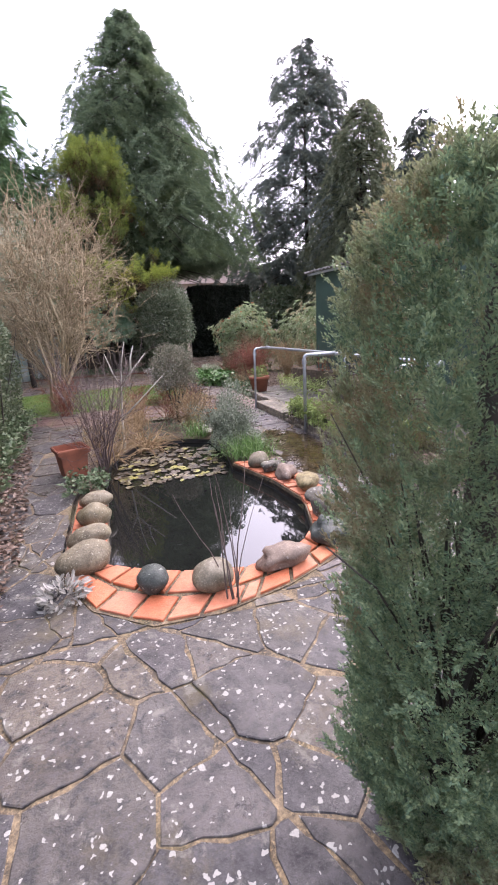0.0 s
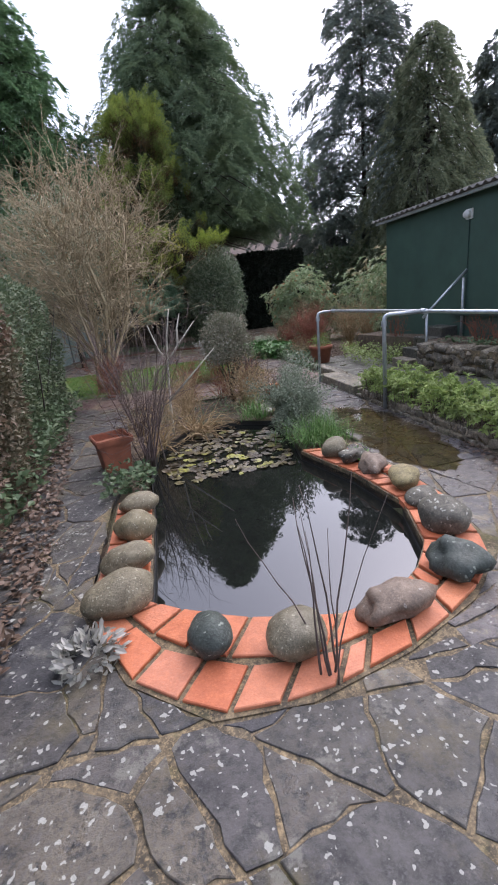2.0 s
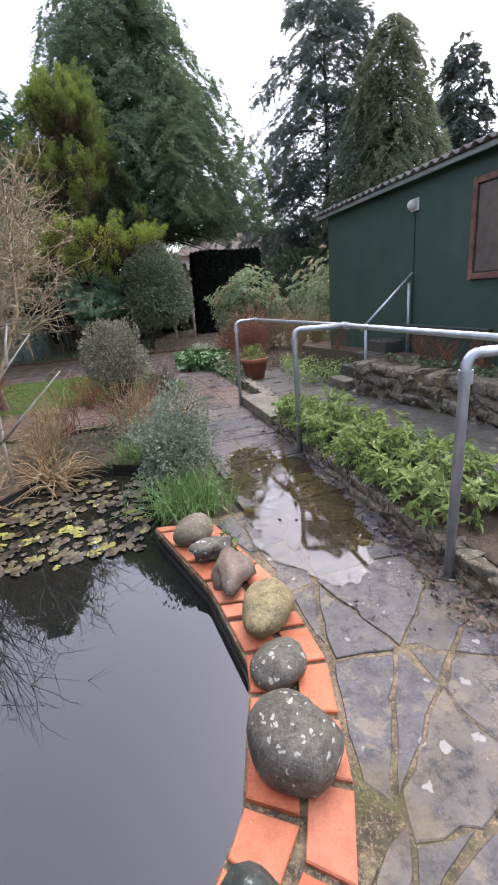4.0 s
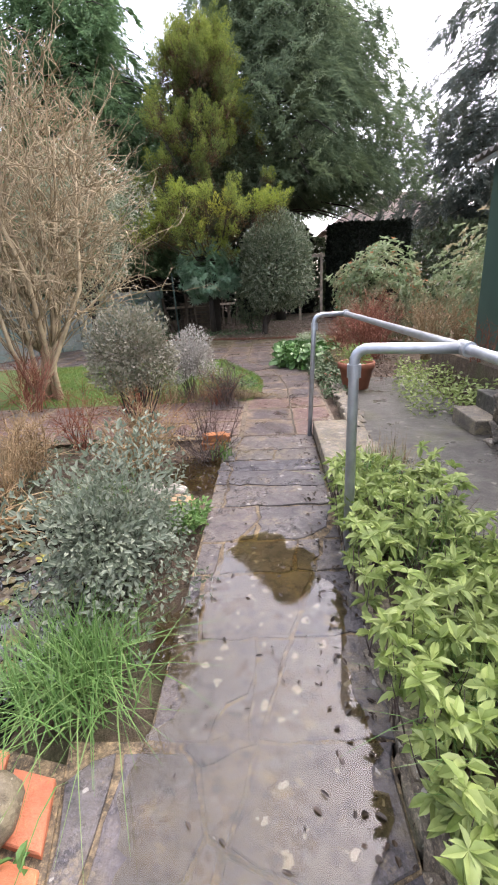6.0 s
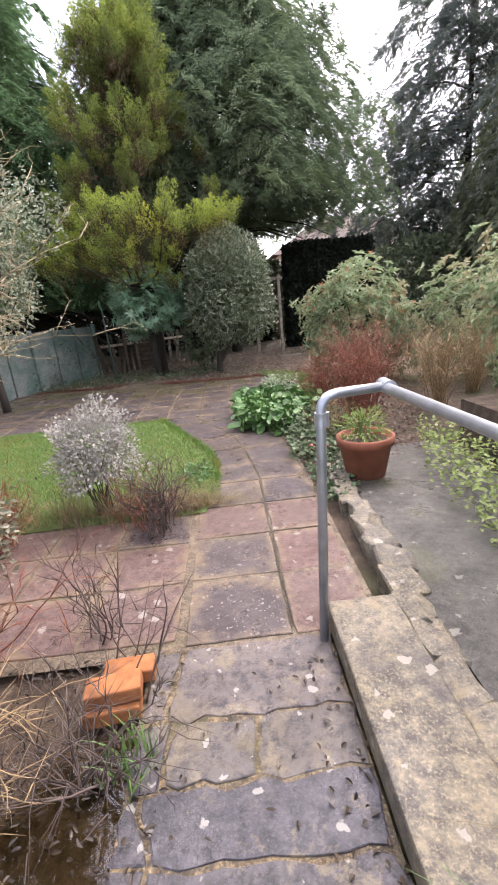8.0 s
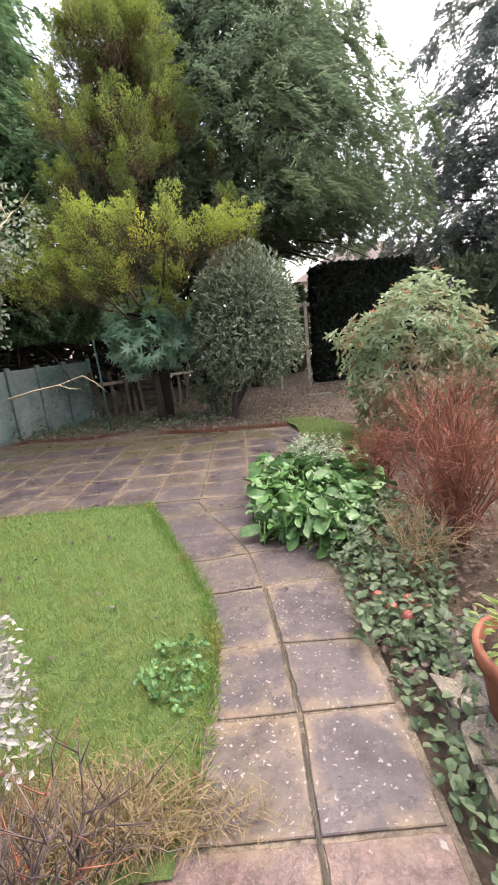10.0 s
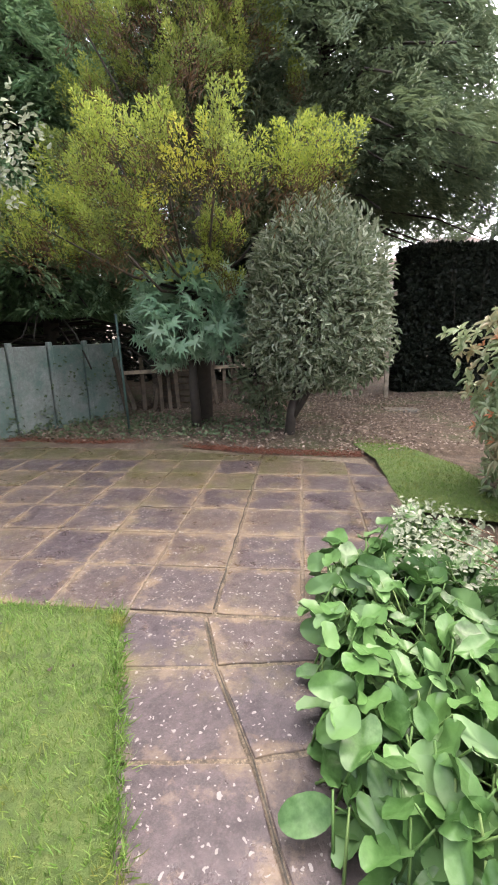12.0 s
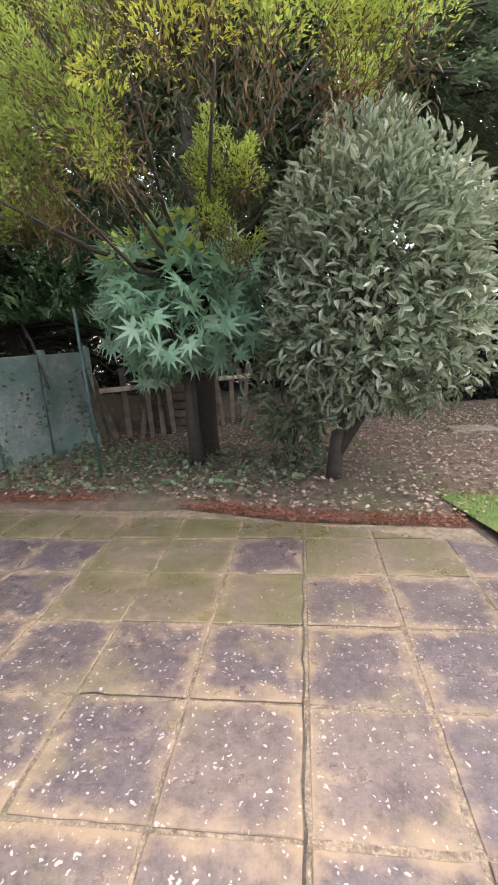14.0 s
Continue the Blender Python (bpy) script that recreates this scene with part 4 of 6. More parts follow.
POSTS = [rail_part("post", smooth_pipe([(2.80, 5.62, G), (2.82, 5.68, 1.0), (3.22, 5.55, 1.0)], 0.024))]
POSTS += [rail_part("post", smooth_pipe([(2.79, 7.68, G), (2.85, 7.8, 1.0), (3.15, 7.85, 1.0)], 0.021))]
POSTS += [rail_part("post", smooth_pipe([(2.75, 3.58, G), (2.78, 3.6, 1.0), (3.22, 3.55, 1.0)], 0.024))]
rail_part("top_rail", smooth_pipe([(3.13, 7.85, 1.0), (3.24, 5.5, 1.0), (3.25, 3.53, 1.0)], 0.021))
for owner, (x, y) in zip(POSTS, ((2.82, 5.68), (2.85, 7.8), (2.78, 3.6))):
    bm = bmesh.new()
    bmesh.ops.create_cone(bm, cap_ends=True, segments=16, radius1=0.032, radius2=0.032, depth=0.06, matrix=Matrix.Translation((x, y, 0.9)))
    part("collar", bm, STEEL, owner)
for (x, y) in ((3.24, 5.54), (3.14, 7.85), (3.25, 3.55)):
    bm = bmesh.new()
    bmesh.ops.create_cone(bm, cap_ends=True, segments=16, radius1=0.031, radius2=0.031, depth=0.09, matrix=Matrix.Translation((x, y, 1.0)) @ Matrix.Rotation(radians(90), 4, "X"))
    rail_part("fitting", bm)
stair_rail = thing("stair_rail", "sloping galvanised tube handrail beside the steps", "handrail", 4.35, 7.1, 0.2)
for pts in ([(4.35, 7.1, 0.1), (4.35, 7.1, 0.86)], [(4.95, 7.08, 0.4), (4.95, 7.08, 1.3)], [(4.28, 7.1, 0.78), (5.1, 7.08, 1.5)]):
    part("rail" if pts[0][0] != pts[1][0] else "post", smooth_pipe(pts, 0.02), STEEL, stair_rail).matrix_parent_inverse = Matrix.Translation((-4.35, -7.1, -0.2))

# ---- shed ----
SX, SY, SZ = 5.0, 9.42, 0.35
shed = thing("shed", "dark green painted shed with a corrugated roof", "shed", SX, SY, SZ)
for x0, y0, x1, y1 in ((0.0, -5.0, 0.1, 0.0), (0.1, -0.1, 4.6, 0.0), (4.5, -5.0, 4.6, -0.1), (0.1, -5.0, 4.5, -4.9)):
    part("wall", box(x1 - x0, y1 - y0, 2.2, 0.004, ((x0 + x1) / 2, (y0 + y1) / 2, 1.0)), SHED_PAINT, shed)
V, F = [], []
for j in range(181):
    y = -5.3 + 5.5 * j / 180
    w = 0.022 * math.cos(j * 2 * math.pi / 5.0)
    for x, z in ((-0.2, 2.13), (2.3, 2.65), (4.8, 2.13)):
        V.append((x, y, z + w))
for j in range(180):
    for k in (0, 1):
        F.append([3 * j + k, 3 * j + k + 1, 3 * j + k + 4, 3 * j + k + 3])
roof = part("roof", mesh("roof", V, F, True), ROOFING, shed, "grey corrugated roof sheet")
roof.modifiers.new("thickness", "SOLIDIFY").thickness = 0.012
for y in (-4.93, -0.03):
    part("gable", mesh("gable", [(0.03, y, 2.09), (4.57, y, 2.09), (2.3, y, 2.55)], [[0, 1, 2]]), SHED_PAINT, shed)
part("eaves_board", box(0.03, 5.4, 0.05, 0.006, (-0.13, -2.55, 2.08)), plain("pale_eaves_board", (0.3, 0.32, 0.31), 0.5), shed, "thin pale eaves board")
lamp = part("lamp", box(0.03, 0.14, 0.14, 0.01, (-0.012, -2.35, 1.82), 2), WHITE, shed, "round white bulkhead lamp")
bm = bmesh.new()
bmesh.ops.create_uvsphere(bm, u_segments=16, v_segments=10, radius=0.065, matrix=Matrix.Translation((-0.05, -2.35, 1.82)) @ Matrix.Diagonal((0.9, 1, 0.9, 1)))
for f in bm.faces:
    f.smooth = True
part("globe", bm, WHITE, lamp, "white glass globe")
part("seam", box(0.014, 0.012, 1.9, 0.002, (-0.006, -2.35, 0.85)), SHED_TRIM, shed)
win = part("window", box(0.03, 0.9, 0.95, 0.004, (-0.012, -3.77, 1.4)), SHED_TRIM, shed, "dark framed shed window")
part("pane", box(0.008, 0.74, 0.79, 0.0, (-0.032, -3.77, 1.4)), plain("dusty_window_glass", (0.12, 0.1, 0.09), 0.12), win, "dusty glass pane")
for y0, z0, sy, sz in ((-3.35, 1.4, 0.06, 0.95), (-4.19, 1.4, 0.06, 0.95), (-3.77, 1.84, 0.78, 0.06), (-3.77, 0.96, 0.78, 0.06)):
    part("frame", box(0.03, sy, sz, 0.005, (-0.04, y0, z0)), plain("flaking_red_brown_paint", (0.16, 0.075, 0.055), 0.7, vary=0.5), win, "flaking red-brown frame")
part("ledge", box(0.1, 1.6, 0.05, 0.005, (-0.04, -2.9, 0.42)), SHED_TRIM, shed, "dark green ledge")

# ---- plants: tools ----
def blob_points(n, c, r, inner=0.55, lump=0.22, freq=1.6, seed=0, zmin=None):
    """Points in the outer layer of a lumpy ellipsoid, with outward directions."""
    d = rand_dirs(n)
    k = np.array([1 + lump * noise.noise(Vector(v * freq) + Vector((seed * 3.1, 0, 0))) * 1.8 + lump * 0.6 * noise.noise(Vector(v * freq * 3) + Vector((0, seed * 2.7, 0))) for v in d])
    s = inner + (1 - inner) * rng.random(n) ** 0.6
    P = np.array(c) + d * np.array(r) * (k * s)[:, None]
    if zmin is not None:
        ok = P[:, 2] > zmin
        P, d = P[ok], d[ok]
    return P, d


def branches(name, base, crown, n, r0, bend=0.1):
    """Stems that spread from one foot into a crown."""
    base, crown = np.array(base, float), np.array(crown, float)
    paths = []
    for i in range(n):
        tip = crown[:3] + rand_dirs(1)[0] * crown[3] * rng.uniform(0.5, 0.95)
        d = tip - base
        paths.append(stem(base + rng.normal(size=3) * 0.03 * np.array([1, 1, 0]), d, np.linalg.norm(d), r0 * rng.uniform(0.5, 1), bend))
    return tubes(name, paths, 5)


def bush(name, label, category, x, y, z, r, base_z, mat, n, L, W, shape=LANCE, bark=BARK, stems=8, r0=0.02, lump=0.22, outward=0.8, lift=0.2, inner=0.5, seed=1, group="", fork=0.0, trunk=0.0):
    b = thing(name, label, category, x, y, base_z, group)
    c = (0, 0, z - base_z)
    P, d = blob_points(n, c, r, inner, lump, seed=seed, zmin=-0.02)
    D = d * outward + rand_dirs(len(P)) * 0.7 + np.array([0, 0, lift])
    part("foliage", leaf_mesh("foliage", P, D, rng.uniform(0.7, 1.25, len(P)) * L, rng.uniform(0.8, 1.2, len(P)) * W, shape, d + np.array([0, 0, 0.6]), 0.5), mat, b)
    tagged(part("stems", branches("stems", (0, 0, fork - 0.05), (*c, min(r) * 0.85), stems, r0), bark, b), kind="stuff")
    if trunk:
        part("trunk", tubes("trunk", [[((0.02, 0, -0.06), trunk), ((0, 0, fork * 0.6), trunk * 0.8), ((0, 0.01, fork + 0.1), trunk * 0.6)]], 9), bark, b)
    return b


def conifer(name, label, x, y, h, r, mat, limbs, per, L, W, base=0.06, droop=0.25, rise=0.25, power=0.85, lowest=0.2, trunk=0.2, ragged=0.35, bot=0.75):
    """A conifer of drooping limbs set with flat sprays."""
    t = thing(name, label, "conifer", x, y, G)
    u = rng.random(limbs) ** 1.25
    z = h * (base + (1 - base) * u)
    prof = (1 - u) ** power * np.minimum(1, bot + u * 2.2)
    reach = r * prof * (1 + ragged * rng.uniform(-1, 0.6, limbs)) + 0.12
    az = rng.random(limbs) * 2 * np.pi
    out_ = np.stack([np.cos(az), np.sin(az), np.zeros(limbs)], 1)
    side = np.stack([-np.sin(az), np.cos(az), np.zeros(limbs)], 1)
    cnt = np.maximum(6, (per * reach / r).astype(int))
    idx = np.repeat(np.arange(limbs), cnt)
    m = len(idx)
    R = reach[idx]
    lets = 13
    bs = (rng.random((limbs, lets)) ** 0.6)
    sign = rng.choice([-1.0, 1.0], (limbs, lets))
    size = (0.5 - 0.34 * bs) * rng.uniform(0.6, 1.15, (limbs, lets))
    ahead = rng.uniform(0.5, 1.1, (limbs, lets))
    dip = rng.normal(size=(limbs, lets)) * 0.07
    b = rng.integers(0, lets, m)
    q = rng.random(m) ** 0.8
    s, sg, ln_ = bs[idx, b], sign[idx, b], size[idx, b] * R
    ah = ahead[idx, b]
    along = np.minimum(1.12, s + ln_ / R * q * ah * 0.55)
    lat = sg * ln_ * q * 0.85
    P = out_[idx] * (along * R)[:, None] + side[idx] * lat[:, None]
    P[:, 2] = z[idx] + R * (rise * along - (rise + droop) * along ** 2) + dip[idx, b] * R - ln_ * q * q * 0.5
    P += rng.normal(size=(m, 3)) * np.array([0.04, 0.04, 0.025]) * r / 5
    D = out_[idx] * (0.4 + 0.5 * ah)[:, None] + side[idx] * (sg * 0.7)[:, None] + rand_dirs(m) * 0.5
    D[:, 2] -= 0.25 + 0.5 * q
    keep = P[:, 2] > lowest
    P, D = P[keep], D[keep]
    m = len(P)
    part("crown", leaf_mesh("crown", P, D, rng.uniform(0.6, 1.3, m) * L, rng.uniform(0.7, 1.3, m) * W, KITE), mat, t)
    part("trunk", tubes("trunk", [[((0, 0, -0.1), trunk), ((0.05, 0, h * 0.4), trunk * 0.7), ((0, 0.05, h * 0.97), 0.02)]], 10), BARK, t)
    pick = rng.choice(limbs, min(limbs, 160), replace=False)
    paths = []
    for i in pick:
        pts = [out_[i] * reach[i] * q + np.array([0, 0, z[i] + reach[i] * (rise * q - (rise + droop) * q * q)]) for q in (0, 0.35, 0.7, 0.95)]
        paths.append([(p, 0.012 + 0.03 * reach[i] / r * (1 - q)) for p, q in zip(pts, (0, 0.35, 0.7, 0.95))])
    tagged(part("limbs", tubes("limbs", paths, 4), BARK, t), kind="stuff")
    return t


def bare_shrub(name, label, x, y, z, main, length, r0, mat, spread=0.5, kids=6, twigs=4, bend=0.12, category="shrub", twig_len=0.35, droop=0.0, least=0.0018, foot=0.05, reach=9.0):
    """A leafless shrub: stems, side branches and twigs."""
    t = thing(name, label, category, x, y, z)
    big, fine = [], []
    for i in range(main):
        az, lean = rng.random() * 6.283, spread * math.sqrt(rng.random())
        a = stem((rng.normal() * foot, rng.normal() * foot, -0.03), (math.cos(az) * lean, math.sin(az) * lean, 1), length * rng.uniform(0.65, 1.05), r0 * rng.uniform(0.6, 1.1), bend, 7, droop)
        if np.hypot(*a[-1][0][:2]) > reach * 1.05:
            continue
        big.append(a)
        for k in range(kids):
            p, rr = a[rng.integers(2, len(a) - 1)]
            d = unit(a[-1][0] - a[0][0]) + rng.normal(size=3) * 0.65
            b = stem(p, d, length * rng.uniform(0.25, 0.5), max(least * 1.4, rr * 0.7), bend * 1.4, 5, droop)
            if np.hypot(*b[-1][0][:2]) > reach:
                continue
            fine.append(b)
            for q in range(twigs):
                p2, r2 = b[rng.integers(1, len(b))]
                fine.append(stem(p2, unit(b[-1][0] - b[0][0]) + rng.normal(size=3) * 0.7, twig_len * rng.uniform(0.5, 1.2), max(least, r2 * 0.7), bend * 1.5, 3, droop))
    if main <= 12:
        for a in big:
            part("stem", tubes("stem", [a], 6), mat, t)
    else:
        tagged(part("stems", tubes("stems", big, 5), mat, t), kind="stuff")
    if fine:
        tagged(part("twigs", tubes("twigs", fine, 3), mat, t), kind="stuff")
    return t


def carpet(name, label, category, points, mat, L, W, shape, up=0.5, kind="stuff", jitter=0.7, smooth=False):
    """Low leaves over a stretch of ground as one object."""
    P = np.array(points)
    n = len(P)
    D = rng.normal(size=(n, 3)) * np.array([1, 1, 0.25]) + np.array([0, 0, up])
    ob = part(name, leaf_mesh(name, P, D, rng.uniform(0.6, 1.25, n) * L, rng.uniform(0.75, 1.2, n) * W, shape, np.array([0, 0, 1.0]), jitter, smooth), mat)
    return tagged(ob, label, category, kind=kind)


def scatter(n, poly, z0, z1=None):
    xs, ys = [p[0] for p in poly], [p[1] for p in poly]
    P = []
    while len(P) < n:
        x, y = rng.uniform(min(xs), max(xs)), rng.uniform(min(ys), max(ys))
        if inside(poly, x, y):
            P.append((x, y, z0 if z1 is None else rng.uniform(z0, z1)))
    return P


# ---- big trees behind ----
conifer("conifer", "tall dark green broad conifer behind the patio", 2.9, 21.8, 13.8, 5.5, DARK_CONIFER, 760, 860, 0.15, 0.034, base=0.27, droop=0.22, power=0.74, bot=0.6, lowest=3.9)
conifer("conifer", "tall blue-grey conifer with open drooping limbs", 13.4, 26.5, 16.4, 6.2, BLUE_CONIFER, 420, 860, 0.2, 0.045, base=0.1, droop=0.1, rise=0.4, power=0.62, ragged=0.75, bot=0.35)
conifer("conifer", "dark green conifer behind the boundary fence", -3.3, 20.2, 12.5, 4.2, GREEN_CONIFER, 520, 640, 0.17, 0.045, base=0.1, power=0.7, lowest=1.9)
conifer("conifer", "dark green conifer at the garden's far side", -7.0, 21.0, 13.5, 3.4, DARK_CONIFER, 300, 400, 0.22, 0.055, power=0.75)
conifer("conifer", "grey-green weeping conifer behind the shed", 14.0, 21.5, 11.8, 4.2, WEEPING, 420, 560, 0.2, 0.042, droop=0.75, rise=0.25, power=0.5)
conifer("conifer", "hazy grey conifer beyond the shed", 24.5, 30.0, 15.5, 4.2, BLUE_CONIFER, 240, 260, 0.4, 0.12, droop=0.3, power=0.6)
conifer("conifer", "hazy grey conifer far beyond the shed", 31.5, 30.0, 16.0, 4.5, BLUE_CONIFER, 240, 260, 0.4, 0.12, droop=0.3, power=0.6)


def golden_cypress():
    t = thing("golden_cypress", "golden-green cypress with upright plumes and brown inner twigs", "conifer", 0.8, 17.6, G)
    plumes = []
    for i in range(105):
        u = rng.random()
        z = 2.7 + 4.7 * u
        reach = (2.0 * (1 - u) ** 0.6 + 0.25) * rng.uniform(0.45, 1.15)
        az = rng.random() * 6.283 if rng.random() < 0.4 else 4.71 + rng.uniform(-1.5, 1.5)
        if (z < 4.3 and math.sin(az) > 0.2 and rng.random() < 0.5) or 3.45 < z < 4.05:
            continue
        plumes.append((np.array([math.cos(az) * reach, math.sin(az) * reach - 0.15, z - 0.1 * reach]), az, rng.uniform(0.4, 0.85)))
    for x, y, z, s in ((1.1, -2.5, 3.0, 0.8), (0.55, -2.4, 2.95, 0.75), (0.0, -2.3, 2.9, 0.8), (-0.6, -2.0, 3.1, 0.75), (-1.0, -1.5, 3.3, 0.6), (1.5, -2.2, 3.05, 0.8), (1.9, -2.1, 3.15, 0.75), (0.3, -2.6, 3.2, 0.7), (0.85, -2.45, 3.3, 0.7),
                       (0.55, -1.2, 2.35, 0.45), (0.75, -1.3, 2.6, 0.45), (0.45, -1.3, 2.75, 0.5), (0.75, -1.2, 2.1, 0.4), (-0.4, -2.3, 3.4, 0.7)):
        plumes.append((np.array([x, y, z]), math.atan2(y, x), s))
    PP, DD, UU, UD, YY, YD, QQ, QD, paths = [], [], [], [], [], [], [], [], []
    for p, az, size in plumes:
        lead = unit(np.array([math.cos(az) * 0.5, math.sin(az) * 0.5, 0.9]) + rng.normal(size=3) * 0.15)
        bright = abs(p[0] - 0.7) < 0.35 and p[1] < -2 and p[2] < 3.25
        for j in range(rng.integers(6, 10)):
            axis = unit(lead + rng.normal(size=3) * 0.42)
            l = size * rng.uniform(0.4, 0.8)
            root = p + rng.normal(size=3) * 0.13 * size
            n = int(330 * l)
            s = rng.random(n) ** 0.8
            off = rand_dirs(n)
            off = unit(off - axis * (off @ axis)[:, None])
            rad = 0.2 * size * (1.08 - s) ** 0.6 * np.sqrt(rng.random(n))
            (YY if bright else UU if p[2] > 3.7 else PP).append(root + axis * (s * l)[:, None] + off * rad[:, None])
            (YD if bright else UD if p[2] > 3.7 else DD).append(axis * 0.8 + off * 0.7 + rand_dirs(n) * 0.6)
            k = int(110 * l)
            QQ.append(root + axis * ((rng.random(k) * 1.0 - 0.75) * l)[:, None] + rng.normal(size=(k, 3)) * 0.12 * size)
            QD.append(axis * 0.9 + rand_dirs(k) * 0.5)
        foot = np.array([0, 0, max(2.1, p[2] - 0.6 * np.hypot(p[0], p[1]))])
        if rng.random() < 0.35:
            paths.append([(foot, 0.028), ((foot + p) / 2 + np.array([0, 0, -0.12]) + rng.normal(size=3) * 0.1, 0.02), (p + lead * 0.2, 0.006)])
    for name, P, D, mat, label in (("crown", PP, DD, GOLDEN, ""), ("upper_crown", UU, UD, OLIVE, "duller olive-green upper sprays"), ("bright_growth", YY, YD, GOLD_TIP, "bright yellow sprays")):
        P, D = np.concatenate(P), np.concatenate(D)
        part(name, leaf_mesh(name, P, D, rng.uniform(0.028, 0.058, len(P)), rng.uniform(0.012, 0.021, len(P)), KITE), mat, t, label)
    P, D = np.concatenate(QQ), np.concatenate(QD)
    part("inner_growth", leaf_mesh("inner", P, D, rng.uniform(0.04, 0.11, len(P)), rng.uniform(0.004, 0.009, len(P)), KITE), GOLD_DEAD, t, "brown dead inner twigs")
    # dark leaves packed round the trunk, added as the crown's inner shade
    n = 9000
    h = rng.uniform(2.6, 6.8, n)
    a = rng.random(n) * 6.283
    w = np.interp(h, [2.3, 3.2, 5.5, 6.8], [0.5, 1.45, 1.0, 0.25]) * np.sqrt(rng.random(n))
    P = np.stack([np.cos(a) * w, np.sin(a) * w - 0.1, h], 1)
    part("inner_foliage", leaf_mesh("inner_foliage", P, rand_dirs(n) + np.array([0, 0, -0.2]), rng.uniform(0.08, 0.18, n), rng.uniform(0.02, 0.045, n), KITE), SHADE_CONIFER, t, "inner foliage coloured dark green to stand for shade in the crown")
    tagged(part("limbs", tubes("limbs", paths, 5), BARK, t), kind="stuff")
    part("trunk", tubes("trunk", [[((0, 0, -0.1), 0.16), ((0.05, 0, 3), 0.12), ((0, 0, 7.6), 0.02)]], 10), BARK, t)


golden_cypress()

# ---- the clipped conifer beside the start ----
def near_conifer():
    t = thing("cypress", "clipped green cypress column with brown patches", "conifer", 0.87, 0.79, G)
    m, per = 5600, 66
    z = rng.random(m) * 1.9
    az = rng.random(m) * 6.283
    prof = np.interp(z, [0, 0.25, 0.8, 1.35, 1.7, 1.94], [0.17, 0.25, 0.33, 0.36, 0.28, 0.06])
    wob = np.array([0.93 + 0.26 * noise.noise((math.cos(a) * 1.6, math.sin(a) * 1.6, q * 1.2)) + 0.42 * noise.noise((math.cos(a) * 4.5, math.sin(a) * 4.5, q * 5)) for a, q in zip(az, z)])
    out_ = np.stack([np.cos(az), np.sin(az), np.zeros(m)], 1)
    C = out_ * (prof * wob * (0.62 + 0.38 * rng.random(m) ** 0.5))[:, None]
    C[:, 2] = z
    A = unit(out_ * 0.55 + np.array([0, 0, 0.8]) + rand_dirs(m) * 0.45)
    S = unit(np.cross(A, out_ + rand_dirs(m) * 0.5))
    i = np.repeat(np.arange(m), per)
    n = len(i)
    q, f = rng.random(n), rng.choice([-1.0, 1.0], n)
    l = rng.uniform(0.05, 0.11, m)[i]
    P = C[i] + A[i] * (q * l)[:, None] + S[i] * (f * rng.random(n) * 0.32 * l * (1.1 - q))[:, None] + rng.normal(size=(n, 3)) * 0.003
    D = A[i] * 0.8 + S[i] * (f * 0.55)[:, None] + rand_dirs(n) * 0.35
    part("foliage", leaf_mesh("foliage", P, D, rng.uniform(0.008, 0.015, n), rng.uniform(0.004, 0.007, n), KITE), NEAR_CONIFER, t)
    part("trunk", tubes("trunk", [[((0, 0, -0.05), 0.06), ((0.02, 0, 1), 0.045), ((0, 0, 2.0), 0.01)]], 8), BARK, t)
    tagged(part("limbs", branches("limbs", (0, 0, 0.2), (0, 0, 1.2, 0.4), 40, 0.012), BARK, t), kind="stuff")


near_conifer()

# ---- hedges ----
def hedge(name, label, x0, x1, y0, y1, top, mat, n, L, W, lump=0.16, shape=KITE, soft=0.18):
    t = thing(name, label, "hedge", (x0 + x1) / 2, (y0 + y1) / 2, G)
    P = []
    D = []
    sx, sy, h = x1 - x0, y1 - y0, top - G
    areas = np.array([sy * h, sy * h, sx * sy, sx * h, sx * h])
    which = rng.choice(5, n, p=areas / areas.sum())
    a, b = rng.random(n), rng.random(n)
    for w, p, q in zip(which, a, b):
        if w < 2:
            pt, d = (sx * (w - 0.5), sy * (p - 0.5), h * q), ((-1, 1)[w], 0, 0)
        elif w == 2:
            pt, d = (sx * (p - 0.5), sy * (q - 0.5), h), (0, 0, 1)
        else:
            pt, d = (sx * (p - 0.5), sy * (w - 3.5), h * q), (0, (w - 3.5) * 2, 0)
        P.append(pt)
        D.append(d)
    P, D = np.array(P), np.array(D, float)
    k = np.array([noise.noise(Vector(v * 1.1)) * 1.3 + 0.6 * noise.noise(Vector(v * 3.3)) for v in P])
    round_ = np.clip((P[:, 2] / h - 0.8) / 0.2, 0, 1) ** 2 * soft
    P = P + D * (lump * k - rng.random(n) ** 1.6 * 0.22)[:, None]
    P[:, 0] *= 1 - round_
    DD = D * 0.7 + rand_dirs(n) * 0.8 + np.array([0, 0, 0.25])
    part("foliage", leaf_mesh("foliage", P, DD, rng.uniform(0.7, 1.3, n) * L, rng.uniform(0.8, 1.2, n) * W, shape, D + np.array([0, 0, 0.5]), 0.6), mat, t)
    paths = []
    for i in range(int(14 * sy) + 6):
        p = (rng.uniform(-0.4, 0.4) * sx, rng.uniform(-0.48, 0.48) * sy, -0.05)
        paths.append(stem(p, (rng.normal() * 0.2, rng.normal() * 0.2, 1), h * 0.95, 0.014, 0.1, 5))
    tagged(part("stems", tubes("stems", paths, 4), BARK, t), kind="stuff")
    return t


